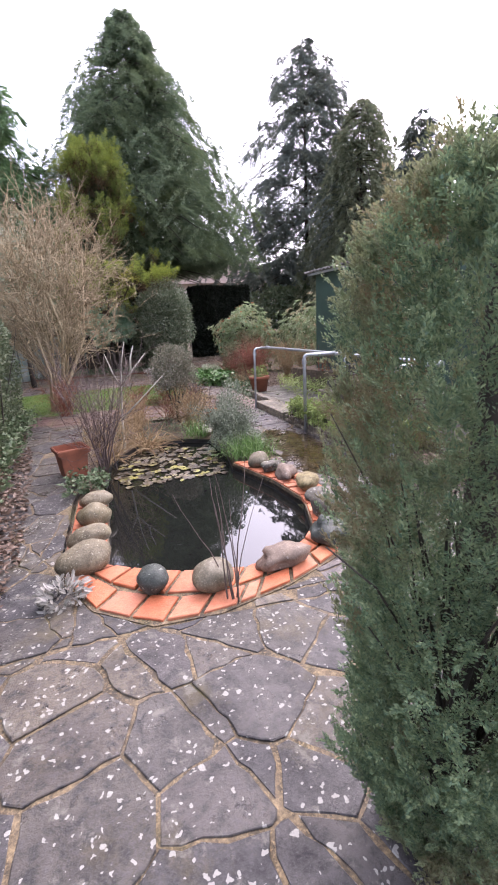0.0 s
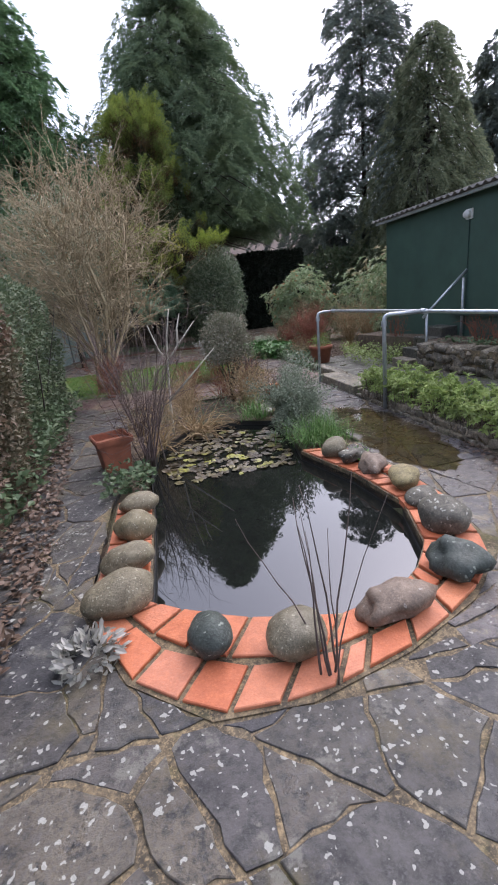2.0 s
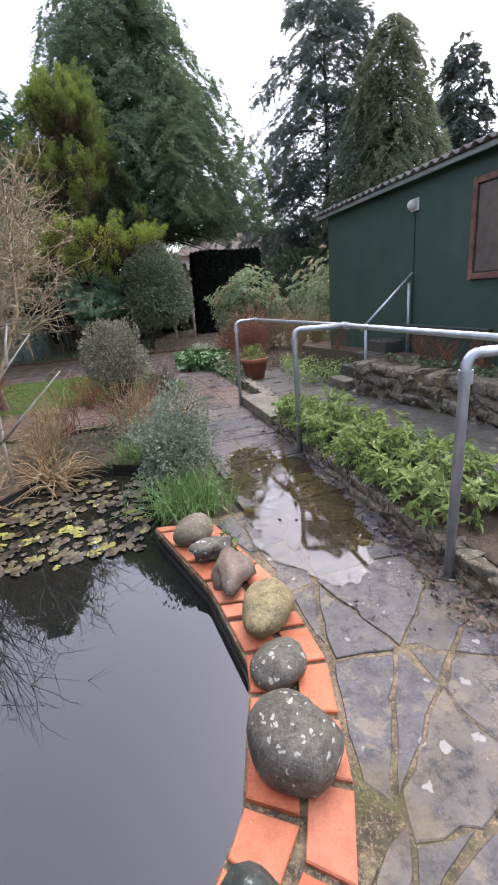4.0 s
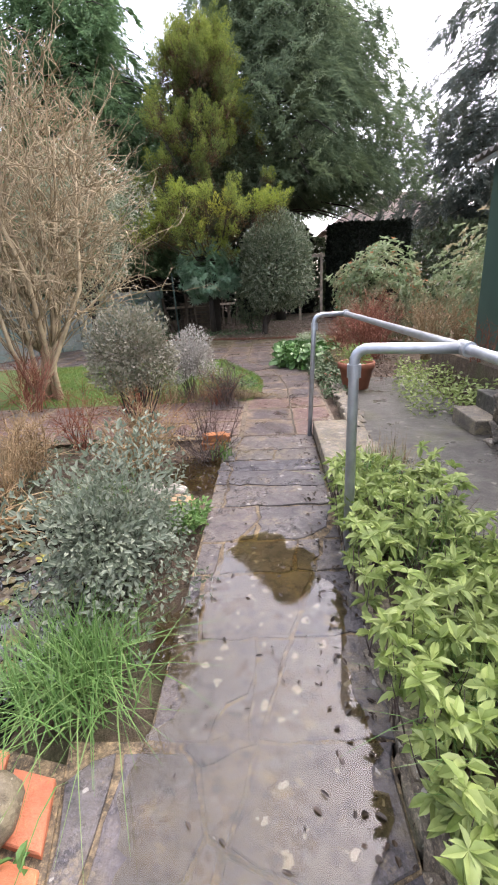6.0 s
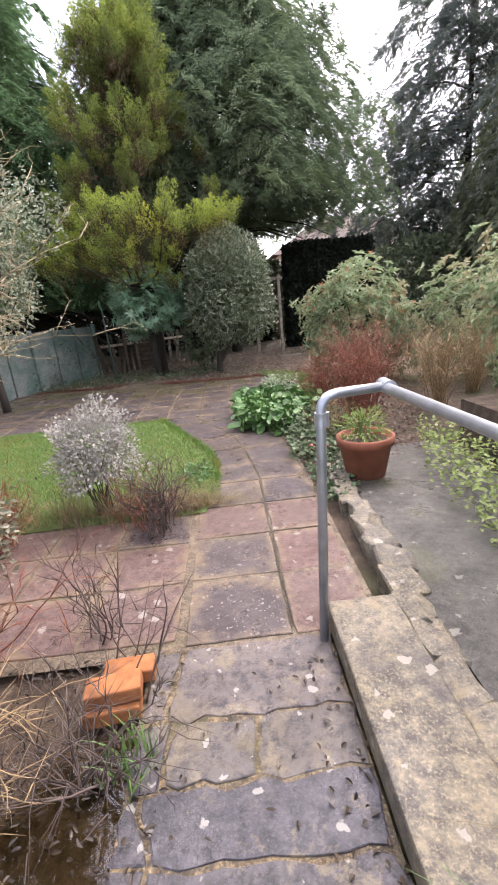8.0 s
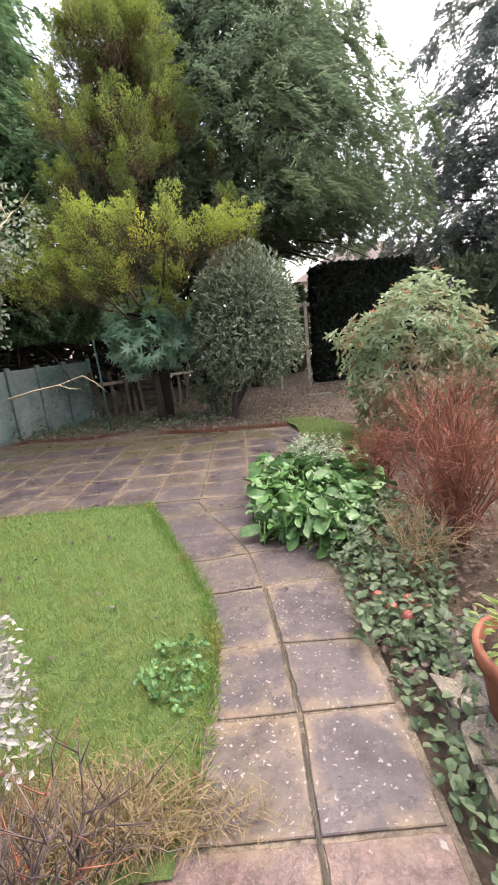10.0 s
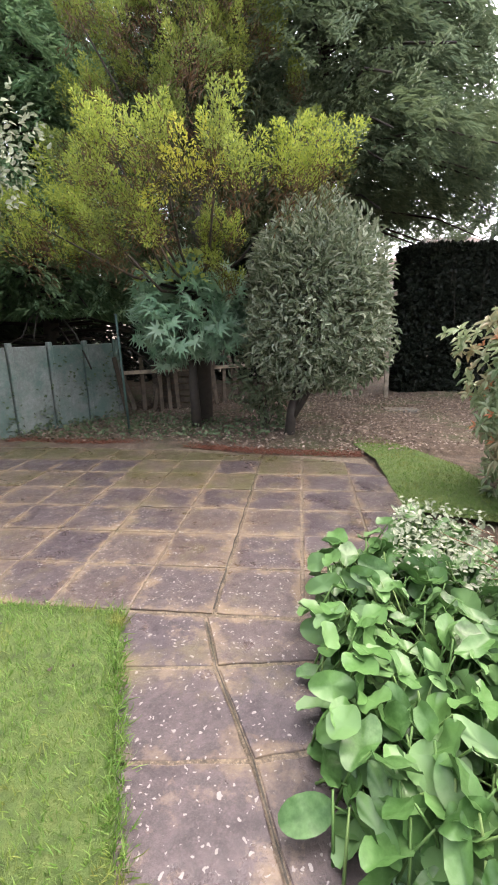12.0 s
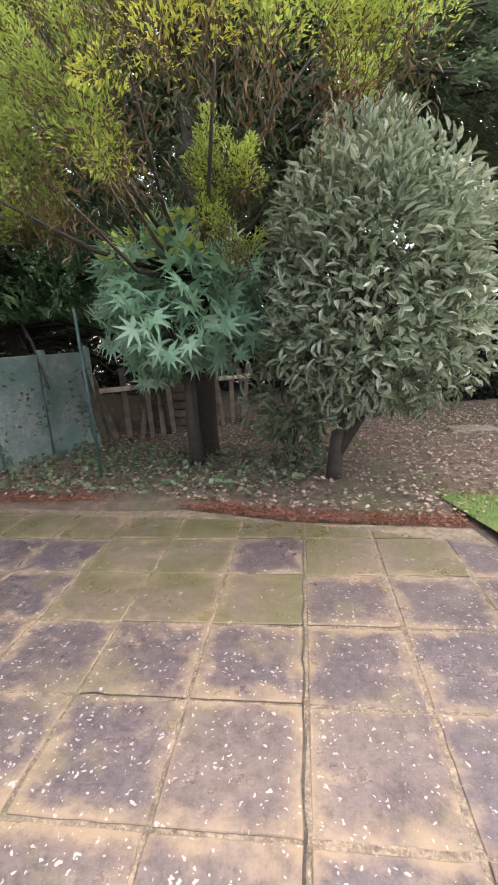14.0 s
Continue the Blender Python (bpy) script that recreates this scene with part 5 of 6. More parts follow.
hedge("hedge", "clipped hedge of brown and green small leaves", -2.6, -1.16, 2.0, 5.6, 1.85, BEECH, 48000, 0.055, 0.032)
hedge("hedge", "clipped dark green small-leaved hedge", -2.8, -1.3, 5.6, 8.6, 1.8, PRIVET, 28000, 0.06, 0.034)
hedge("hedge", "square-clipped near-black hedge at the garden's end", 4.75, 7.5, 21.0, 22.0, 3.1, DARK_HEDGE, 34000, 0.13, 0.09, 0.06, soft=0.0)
# added mass that closes the horizon, coloured near-black for the shade under the trees
hedge("hedge", "added dark boundary hedge, its near-black colour standing for shade under the trees", -14.0, 4.15, 24.5, 26.0, 4.0, DARK_HEDGE, 30000, 0.28, 0.16, 0.3)
hedge("hedge", "green boundary hedge beyond the shed", 7.4, 30.0, 22.5, 24.0, 3.0, PRIVET, 26000, 0.22, 0.13, 0.3)
hedge("hedge", "dark overgrown hedge along the boundary", -8.5, -6.0, 2.0, 24.0, 3.2, PRIVET, 30000, 0.2, 0.12, 0.3)

# added filler hedge that blocks the white sky in the gap behind the arch
hedge("hedge", "low dark hedge added to cover the bright sky gap beyond the timber arch", 3.6, 5.1, 25.0, 26.0, 3.0, PRIVET, 5000, 0.16, 0.1, 0.1)

# ---- shrubs and trees in leaf ----
bush("laurel_tree", "rounded grey-green evergreen tree on a short dark trunk", "tree", 2.66, 16.7, 1.75, (1.05, 0.95, 1.27), G, LAUREL, 12500, 0.115, 0.038, LANCE, stems=16, r0=0.022, lump=0.14, inner=0.45, fork=0.75)
LT = bpy.data.objects["laurel_tree"]
part("trunk", tubes("trunk", [[((-0.38, -0.08, -0.1), 0.085), ((-0.33, -0.05, 0.4), 0.07), ((-0.16, -0.02, 1.0), 0.05), ((0, 0, 1.7), 0.02)], [((-0.36, -0.06, 0.2), 0.05), ((-0.06, -0.1, 0.7), 0.035), ((0.34, -0.1, 1.3), 0.015)]], 10), BARK, LT)
def whorl_bush(name, label, x, y, z, r, mat, n, L, W, seed, tips=None, lump=0.25):
    """A shrub whose leaves stand in rosettes at the ends of its shoots."""
    b = thing(name, label, "shrub", x, y, G)
    c = (0, 0, z - G)
    P, d = blob_points(n, c, r, 0.6, lump, seed=seed, zmin=0.02)
    Q, D = whorls(P, d + np.array([0, 0, 0.5]) + rand_dirs(len(P)) * 0.4, 7, 0.3)
    part("foliage", leaf_mesh("foliage", Q, D, rng.uniform(0.7, 1.2, len(Q)) * L, rng.uniform(0.8, 1.2, len(Q)) * W, LANCE, None, 0.4), mat, b)
    if tips:
        i = rng.choice(len(P), len(P) // 9, replace=False)
        Q, D = whorls(P[i] + d[i] * 0.05, d[i] + np.array([0, 0, 0.8]), 4, 1.0)
        part("young_leaves", leaf_mesh("young_leaves", Q, D, L * 0.55, W * 0.6, LANCE), tips, b, "orange-pink young leaves")
    tagged(part("stems", branches("stems", (0, 0, -0.05), (*c, min(r) * 0.85), 16, 0.018), BARK, b), kind="stuff")


fat = bush("fatsia", "broad-leaved fatsia with lime seed heads on a bare trunk", "shrub", 0.75, 17.2, 1.72, (0.85, 0.75, 0.68), G, FATSIA, 760, 0.3, 0.29, PALM, stems=14, r0=0.016, lump=0.2, lift=-0.1, inner=0.5, fork=1.05, trunk=0.09)
P, d = blob_points(700, (0, -0.1, 2.12), (0.62, 0.6, 0.5), 0.85, zmin=2.15)
part("seed_heads", leaf_mesh("seed_heads", P, d + rand_dirs(len(P)) * 0.6, 0.1, 0.07, OVAL), leafy("lime_seed_heads", (0.34, 0.42, 0.1), (0.48, 0.54, 0.17)), fat, "lime green seed heads")["kind"] = "stuff"
RHODO_TIP = leafy("orange_pink_young_leaves", (0.4, 0.13, 0.06), (0.5, 0.2, 0.1), (0.45, 0.25, 0.14))
whorl_bush("rhododendron", "rounded rhododendron with pale green and pinkish leaves", 4.85, 14.2, 0.85, (1.1, 1.0, 1.05), RHODO, 1000, 0.12, 0.042, 1, RHODO_TIP)
whorl_bush("evergreen_shrub", "mixed evergreen shrub behind the dry stems", 6.9, 13.2, 0.8, (1.5, 1.1, 1.0), RHODO, 900, 0.12, 0.042, 4)
whorl_bush("evergreen_shrub", "grey-green shrub beside the shed", 6.3, 10.6, 1.1, (1.1, 0.9, 1.3), RHODO, 800, 0.11, 0.042, 8)
bush("evergreen_shrub", "dark green suckering evergreen between the two trunks", "shrub", 1.9, 17.05, 0.72, (0.4, 0.38, 0.72), G, PRIVET, 900, 0.12, 0.045, LANCE, stems=10, r0=0.012, lump=0.35, seed=9)
bush("globe_bush", "ball-clipped variegated grey-green bush on a short stem", "shrub", 1.26, 7.45, 0.8, (0.39, 0.39, 0.37), G, GLOBE, 6500, 0.035, 0.02, KITE, stems=14, r0=0.012, lump=0.22, seed=2, inner=0.4, fork=0.25, trunk=0.035)
bush("silver_shrub", "small pale silvery shrub beside the lawn", "shrub", 1.38, 9.34, 0.46, (0.36, 0.32, 0.3), G, PALE_SAGE, 5200, 0.032, 0.02, KITE, stems=20, r0=0.008, lump=0.4, inner=0.3)
bush("sage_shrub", "grey-green sage shrub spilling over the path edge", "shrub", 1.62, 5.55, 0.15, (0.39, 0.52, 0.4), G, SAGE, 9000, 0.034, 0.016, LANCE, stems=24, r0=0.008, lump=0.65, inner=0.2)
bush("silver_plant", "small silver-leaved plant at the pond's corner", "plant", -0.36, 2.6, G + 0.03, (0.16, 0.11, 0.1), G, PALE_SAGE, 300, 0.05, 0.024, OVAL, stems=6, r0=0.004)
bush("variegated_shrub", "pale variegated evergreen shrub beside the bare willow", "shrub", -1.75, 14.4, 2.8, (1.4, 1.2, 1.5), G, VARIEG, 11000, 0.075, 0.04, LANCE, stems=22, r0=0.03, lump=0.4, seed=6, fork=0.9, trunk=0.08)

# ---- leafless shrubs and stems ----
def willow():
    """A leafless shrub with a broad dome of fine pale twigs on several limbs."""
    t = thing("willow_shrub", "large leafless shrub with a dome of pale tan twigs", "shrub", -0.85, 9.75, G)
    c, r = np.array([0.0, 0.25, 2.5]), np.array([1.65, 1.5, 1.6])
    fine = []
    for i in range(11):
        d = rand_dirs(1)[0] * np.array([1, 1, 0.6]) + np.array([0, 0, 0.35])
        tip = c + d * r * 0.62
        foot = rng.normal(size=3) * np.array([0.12, 0.12, 0]) + np.array([0.1, -0.1, -0.05])
        knee = foot * 0.4 + tip * 0.6 + (tip - c) * np.array([0.25, 0.25, 0]) + np.array([0, 0, -0.35]) + rng.normal(size=3) * 0.12
        limb = [(foot, 0.05), (foot * 0.75 + knee * 0.25 + rng.normal(size=3) * 0.05, 0.04), (knee, 0.027), (tip, 0.014)]
        part("limb", tubes("limb", [limb], 7), TAN_TWIG, t)
        for j in range(26):
            f = rng.uniform(0.35, 1.0)
            p = knee * (1 - f) + tip * f if rng.random() < 0.7 else foot * 0.3 + knee * 0.7
            goal = c + unit(rand_dirs(1)[0] + unit(tip - c) * 0.75 + np.array([0, 0, 0.1])) * r * rng.uniform(0.8, 1.04)
            a = stem(p, goal - p + np.array([0, 0, 0.15]), np.linalg.norm(goal - p), 0.012, 0.13, 6)
            fine.append(a)
            for k in range(7):
                q, rr = a[rng.integers(2, 7)]
                b = stem(q, unit(a[-1][0] - a[0][0]) + rng.normal(size=3) * 0.7 + np.array([0, 0, 0.2]), rng.uniform(0.25, 0.5), 0.0075, 0.2, 3)
                fine.append(b)
                for _ in range(3):
                    q, rr = b[rng.integers(1, 4)]
                    fine.append(stem(q, unit(b[-1][0] - b[0][0]) + rng.normal(size=3) * 0.7, rng.uniform(0.1, 0.24), 0.0045, 0.2, 2))
    tagged(part("twigs", tubes("twigs", fine, 3), TAN_TWIG, t), kind="stuff")


willow()
bare_shrub("bare_shrub", "leafless dark stems rising beside the clay planter", -0.05, 5.15, G, 26, 1.4, 0.008, MAUVE_TWIG, 0.35, 5, 3, 0.06, twig_len=0.25, least=0.0024)
branch = thing("bare_branch", "pale grey forked bare branch standing behind the pond", "branch", 0.25, 6.05, G)
FORK = (0.06, 0.0, 0.85)
for pts in (((0.0, 0.0, -0.05), (0.02, 0.0, 0.4), FORK, (0.1, 0.02, 1.15), (0.16, 0.0, 1.42)), (FORK, (-0.02, 0.0, 1.0), (-0.1, 0.03, 1.27)), (FORK, (0.2, -0.02, 1.02), (0.42, 0.0, 1.26)),
            ((0.02, 0.0, 0.4), (0.25, -0.05, 0.62), (0.6, -0.1, 0.95)), ((0.2, -0.02, 1.02), (0.22, 0.03, 1.2), (0.27, 0.02, 1.36))):
    part("limb", tubes("limb", [[(p, 0.017 - 0.012 * k / (len(pts) - 1) if pts[0] != FORK else 0.012 - 0.007 * k / (len(pts) - 1)) for k, p in enumerate(pts)]], 6), GREY_TWIG, branch)
bare_shrub("pond_stems", "thin dark bare stems at the pond's front edge", 0.6, 2.2, G, 9, 0.95, 0.006, DARK_TWIG, 0.2, 0, 0, 0.06, foot=0.035)
bare_shrub("dry_shrub", "brittle straw-brown shrub beside the path", 1.38, 6.98, G, 60, 0.62, 0.006, STRAW, 0.8, 4, 3, 0.12, twig_len=0.16, least=0.0025)
bare_shrub("dry_shrub", "dark leafless twigs behind the loose bricks", 1.95, 7.62, G, 7, 0.6, 0.006, DARK_TWIG, 0.5, 2, 2, 0.08, twig_len=0.15)
for k, (x, y, n, l, m, lab) in enumerate([(3.95, 11.0, 60, 1.0, RED_TWIG, "upright red-brown seed stems in the border"), (4.35, 12.0, 60, 1.1, RED_TWIG, "rust-red dry stems in the border"),
                                     (3.75, 12.2, 34, 0.7, RED_TWIG, "dark red low stems in the border"), (5.2, 11.6, 50, 1.0, STRAW, "straw-brown dry stems in the border"), (6.0, 12.2, 50, 1.0, STRAW, "tangled straw-brown stems in the border"),
                                     (-0.6, 9.0, 30, 0.7, RED_TWIG, "reddish dry stems beside the cross path"), (0.5, 6.9, 24, 0.5, STRAW, "dry brown stems behind the pond"), (1.9, 8.9, 20, 0.5, DARK_TWIG, "sparse pinkish twigs at the lawn's edge")]):
    bare_shrub("dry_plant", lab, x, y, G, n, l, 0.008, m, 0.42, 4, 3, 0.08, category="plant", twig_len=0.2, least=0.003)
bare_shrub("dead_reeds", "bleached broken reeds at the pond's far end", 0.55, 6.15, G - 0.05, 110, 0.55, 0.009, STRAW, 1.4, 0, 0, 0.2, category="plant", droop=0.2)
bare_shrub("dead_reeds", "bleached broken reeds beside the pond", 0.05, 5.75, G - 0.05, 50, 0.5, 0.008, STRAW, 1.3, 0, 0, 0.2, category="plant", droop=0.18)

# ---- low plants ----
spurge = scatter(700, [(2.76, 3.7), (3.42, 3.7), (3.4, 6.2), (2.78, 6.3)], 0.06, 0.32)
P, D = whorls(spurge, rng.normal(size=(len(spurge), 3)) * 0.55 + np.array([0, 0, 1.0]), 9, 0.15)
plants = thing("border_plants", "lime-green whorled evergreen plants along the path", "plant", 3.1, 5.0, 0.0)
ob = part("foliage", leaf_mesh("foliage", P - np.array([3.1, 5.0, 0]), D, rng.uniform(0.035, 0.08, len(P)), rng.uniform(0.018, 0.032, len(P)), LANCE), SPURGE, plants)
part("stems", tubes("stems", [stem((q[0] - 3.1, q[1] - 5.0, -0.02), (rng.normal() * 0.2, rng.normal() * 0.2, 1), q[2], 0.004, 0.05, 3) for q in spurge], 4), DARK_TWIG, plants)


STRAW_BLADE = leafy("straw_grass_blades", (0.13, 0.1, 0.05), (0.25, 0.185, 0.095), through=0.2)


def bergenia():
    t = thing("bergenia", "bergenia clump with large glossy green leaves", "plant", 3.0, 12.0, G)
    P, D, paths = [], [], []
    for q in scatter(900, [(2.56, 11.3), (3.2, 10.95), (3.7, 11.8), (3.8, 12.9), (3.3, 13.3), (2.6, 12.7)], 0.0, 0.29):
        az = rng.random() * 6.283
        d = np.array([math.cos(az), math.sin(az), rng.uniform(-0.6, 0.25)])
        p = np.array(q) - np.array([3.0, 12.0, G]) + np.array([0, 0, G])
        P.append(p)
        D.append(d)
        paths.append([((p[0] - d[0] * 0.1, p[1] - d[1] * 0.1, 0.0), 0.006), ((p[0] - d[0] * 0.06, p[1] - d[1] * 0.06, p[2] * 0.6), 0.005), (tuple(p), 0.004)])
    n = len(P)
    part("leaves", leaf_mesh("leaves", np.array(P), np.array(D), rng.uniform(0.1, 0.21, n), rng.uniform(0.065, 0.13, n), ROUND, np.array([0, 0, 1.0]), 0.9, True), BERGENIA, t)
    tagged(part("stalks", tubes("stalks", paths, 4), LONG_GRASS, t), kind="stuff")


bergenia()
carpet("plant_clump", "small grey-green leaves growing among the bergenia", "plant", scatter(700, [(2.95, 12.5), (3.45, 12.3), (3.6, 13.0), (3.1, 13.3)], 0.1, 0.3), VARIEG, 0.04, 0.024, OVAL)
carpet("plant_clump", "small ivy leaves at the bergenia's foot", "plant", scatter(500, [(2.95, 11.0), (3.3, 10.8), (3.7, 11.6), (3.3, 12.0)], G, 0.16), IVY, 0.04, 0.032, OVAL)


def tuft(name, label, x, y, z, n, h, mat=LONG_GRASS, spread=0.8, w=0.008):
    t = thing(name, label, "grass", x, y, z)
    P = rng.normal(size=(n, 3)) * np.array([0.09, 0.09, 0]) * h / 0.3
    az = rng.random(n) * 6.283
    lean = rng.random(n) * spread
    paths = []
    V, F = [], []
    for p, a, l in zip(P, az, lean):
        ln_ = h * rng.uniform(0.6, 1.2)
        o = np.array([math.cos(a), math.sin(a), 0])
        sd = np.array([-math.sin(a), math.cos(a), 0]) * w / 2
        b = len(V)
        for k in range(5):
            s = k / 4
            c = p + o * ln_ * l * (s * 0.35 + s * s * 0.65) + np.array([0, 0, ln_ * (s - 0.55 * l * s * s)])
            V += [tuple(c - sd * (1 - s * 0.9)), tuple(c + sd * (1 - s * 0.9))]
        F += [[b + 2 * k, b + 2 * k + 1, b + 2 * k + 3, b + 2 * k + 2] for k in range(4)]
    tagged(part("blades", mesh("blades", V, F), mat, t), kind="stuff")


tuft("grass_clump", "lush green grass clump at the pond's corner", 1.68, 4.9, G, 520, 0.36, w=0.008, spread=1.5)
tuft("grass_clump", "long green grass behind the handrail post", 3.1, 6.3, 0.0, 260, 0.3, spread=1.3)
tuft("grass_clump", "small green shoots beside the loose bricks", 2.0, 7.2, G, 40, 0.16, w=0.012)
tuft("grass_clump", "arching grass leaves beside the pond", 1.35, 6.2, G, 160, 0.35, spread=1.4)

hw = [(-1.35, 2.2), (-1.0, 2.2), (-1.05, 8.6), (-1.5, 8.6)]
carpet("ivy", "ivy and low green leaves under the hedge", "ground cover", scatter(1500, hw, G + 0.02, 0.2), IVY, 0.075, 0.055, OVAL)
carpet("fallen_leaves", "brown fallen leaves heaped along the hedge", "leaves", scatter(2600, [(-1.35, 1.2), (-0.78, 1.2), (-0.7, 3.6), (-0.95, 6.5), (-1.35, 6.5)], G + 0.004, G + 0.03), DEAD_LEAF, 0.05, 0.035, OVAL, 0.1)
carpet("fallen_leaves", "brown leaf litter under the trees", "leaves", scatter(11000, [(-3, 16.2), (0.4, 16.15), (1.9, 15.75), (3.2, 15.7), (6.5, 16), (6.5, 20.5), (-1, 20.5)], G - 0.02, G + 0.08), PALE_LITTER, 0.045, 0.034, OVAL, 0.1)
carpet("ivy", "ivy creeping round the trunks and fence foot", "ground cover", scatter(1500, [(-2.6, 16.3), (1.9, 16.1), (2.4, 17.4), (-1.0, 18.3)], G, G + 0.12), IVY, 0.06, 0.05, OVAL)
carpet("ivy", "leafy ground cover at the path's edge", "ground cover", scatter(1300, [(3.02, 10.0), (3.4, 9.9), (3.9, 11), (3.7, 12), (3.05, 11.2)], G, G + 0.16), IVY, 0.055, 0.045, OVAL)
carpet("ivy", "green ground cover beside the ramp", "ground cover", scatter(1300, [(3.8, 7.9), (4.45, 7.7), (4.9, 9.5), (4.3, 10.2), (3.95, 9.2)], -0.05, 0.2), SPURGE, 0.05, 0.03, OVAL)
carpet("ivy", "dark ivy at the planter's foot", "ground cover", scatter(260, [(-0.45, 4.3), (-0.05, 4.3), (0.0, 4.75), (-0.4, 4.8)], G, G + 0.18), IVY, 0.055, 0.045, OVAL)
carpet("ivy", "low leaves round the bed behind the pond", "ground cover", scatter(800, [(0.0, 6.3), (1.2, 6.3), (1.2, 7.7), (0.0, 7.7)], G, G + 0.1), PRIVET, 0.035, 0.022, OVAL)
carpet("leaf_debris", "sodden dark leaves over the muddy bed", "leaves", scatter(900, [(1.1, 6.35), (2.12, 6.5), (2.14, 7.72), (1.0, 7.72)], G - 0.02, G + 0.015), WET_LEAF, 0.032, 0.014, OVAL, 0.1)
carpet("leaf_debris", "scattered wet dark leaves on the flagstones", "leaves", scatter(110, [(2.0, 3.2), (2.6, 3.2), (2.7, 7.6), (2.1, 7.6)], G + 0.011, G + 0.014), WET_LEAF, 0.028, 0.014, OVAL, 0.02)
carpet("leaf_debris", "wet black leaves and twigs on the paving", "leaves", scatter(300, [(2.55, 3.2), (2.82, 3.2), (2.84, 7.6), (2.66, 7.6)], G + 0.006, G + 0.014), WET_LEAF, 0.03, 0.018, OVAL, 0.02)
carpet("plant_clump", "round-leaved green weed at the lawn's edge", "plant", scatter(120, [(1.9, 9.85), (2.2, 9.7), (2.27, 10.1), (2.0, 10.2)], G + 0.02, G + 0.07), BERGENIA, 0.036, 0.03, ROUND)
carpet("dry_grass", "flattened straw-brown grass at the lawn's near edge", "grass", [(1.9 + rng.normal() * 0.22, 9.2 + abs(rng.normal()) * 0.12, G + rng.uniform(0, 0.03)) for i in range(2600)], STRAW_BLADE, 0.1, 0.005, BLADE, 0.5)
carpet("worm_casts", "small dark worm casts and dead leaves on the lawn", "leaves", scatter(70, [(-0.5, 9.4), (2.0, 9.6), (1.9, 11), (1.3, 12.2), (-1, 12.2)], G + 0.03, G + 0.045), WET_LEAF, 0.04, 0.03, OVAL, 0.1)

# lily pads
pads = thing("water_lilies", "yellowing water lily pads floating on the pond", "water lily", 0.8, 5.2, G - 0.085)
for k, (x, y, z) in enumerate(scatter(260, [(0.1, 4.65), (1.3, 4.6), (1.42, 5.9), (0.6, 6.1), (0.1, 5.4)], 0)):
    r, a0 = rng.uniform(0.02, 0.06), rng.random() * 6.283
    ring = [(r * math.cos(a0 + 0.25 + i * 5.8 / 11), r * math.sin(a0 + 0.25 + i * 5.8 / 11), 0.004 * math.sin(i * 2.1)) for i in range(12)]
    V = [(0, 0, 0.002)] + ring
    ob = part("pad", mesh("pad", V, [[0, i, i + 1] for i in range(1, 12)]), LILY, pads)
    ob.location = (x - 0.8, y - 5.2, 0.002 + 0.0004 * (k % 12))
    ob.rotation_euler = (rng.normal() * 0.06, rng.normal() * 0.06, 0)


# ---- pots, bricks, fence, arch, house ----
def lathe(profile, segments=36):
    bm = bmesh.new()
    rings = []
    for r, z in profile:
        rings.append([bm.verts.new((r * math.cos(i * 2 * math.pi / segments), r * math.sin(i * 2 * math.pi / segments), z)) for i in range(segments)])
    for a, b in zip(rings, rings[1:]):
        for i in range(segments):
            f = bm.faces.new((a[i], a[(i + 1) % segments], b[(i + 1) % segments], b[i]))
            f.smooth = True
    bm.faces.new(list(reversed(rings[0])))
    bm.faces.new(rings[-1])
    return bm


pot = thing("flower_pot", "round terracotta flower pot with straggly greenery", "flower pot", 3.56, 9.5, G)
part("pot", lathe([(0.15, 0), (0.16, 0.01), (0.215, 0.29), (0.235, 0.295), (0.24, 0.36), (0.225, 0.37), (0.21, 0.36), (0.2, 0.31)]), TERRACOTTA, pot)
part("soil", lathe([(0.205, 0.29), (0.203, 0.315), (0.15, 0.325), (0.05, 0.33)]), EARTH, pot)
pp = bare_shrub("pot_plant", "dry and green shoots growing in the flower pot", 3.56, 9.5, G + 0.31, 16, 0.3, 0.005, LONG_GRASS, 0.6, 3, 2, 0.1, category="plant", twig_len=0.08)
pp2 = leaf_mesh("leaves", *(lambda q: (q[0], q[1] + np.array([0, 0, 0.3])))(blob_points(260, (0, 0, 0.12), (0.2, 0.2, 0.16), 0.3)), 0.05, 0.02, LANCE)
part("leaves", pp2, SPURGE, pp)

trough = thing("planter", "square terracotta planter with a thick rim", "planter", -0.37, 5.15, G)
bm = bmesh.new()
rows = [(0.12, 0), (0.145, 0.27), (0.17, 0.275), (0.175, 0.335), (0.155, 0.335), (0.145, 0.27)]
rings = [[bm.verts.new((sx * a, sy * a, z)) for sx, sy in ((-1, -1), (1, -1), (1, 1), (-1, 1))] for a, z in rows]
for a, b in zip(rings, rings[1:]):
    for i in range(4):
        bm.faces.new((a[i], a[(i + 1) % 4], b[(i + 1) % 4], b[i]))
bm.faces.new(list(reversed(rings[0])))
bm.faces.new(rings[-1])
bmesh.ops.bevel(bm, geom=[e for e in bm.edges], offset=0.008, segments=2, affect="EDGES")
tb = part("pot", bm, TERRACOTTA, trough)
tb.rotation_euler = (0, 0, 0.3)

for k, (x, y, z, a) in enumerate(((1.9, 7.42, G + 0.035, 6), (1.93, 7.6, G + 0.035, 3), (1.91, 7.44, G + 0.105, 8))):
    b = part("loose_brick", box(0.215, 0.1025, 0.065, 0.008, segments=2), BRICK)
    b.matrix_world = pose(x, y, z, 0, 0, a)
    tagged(b, "loose orange clay brick lying beside the path", "brick", "loose bricks")

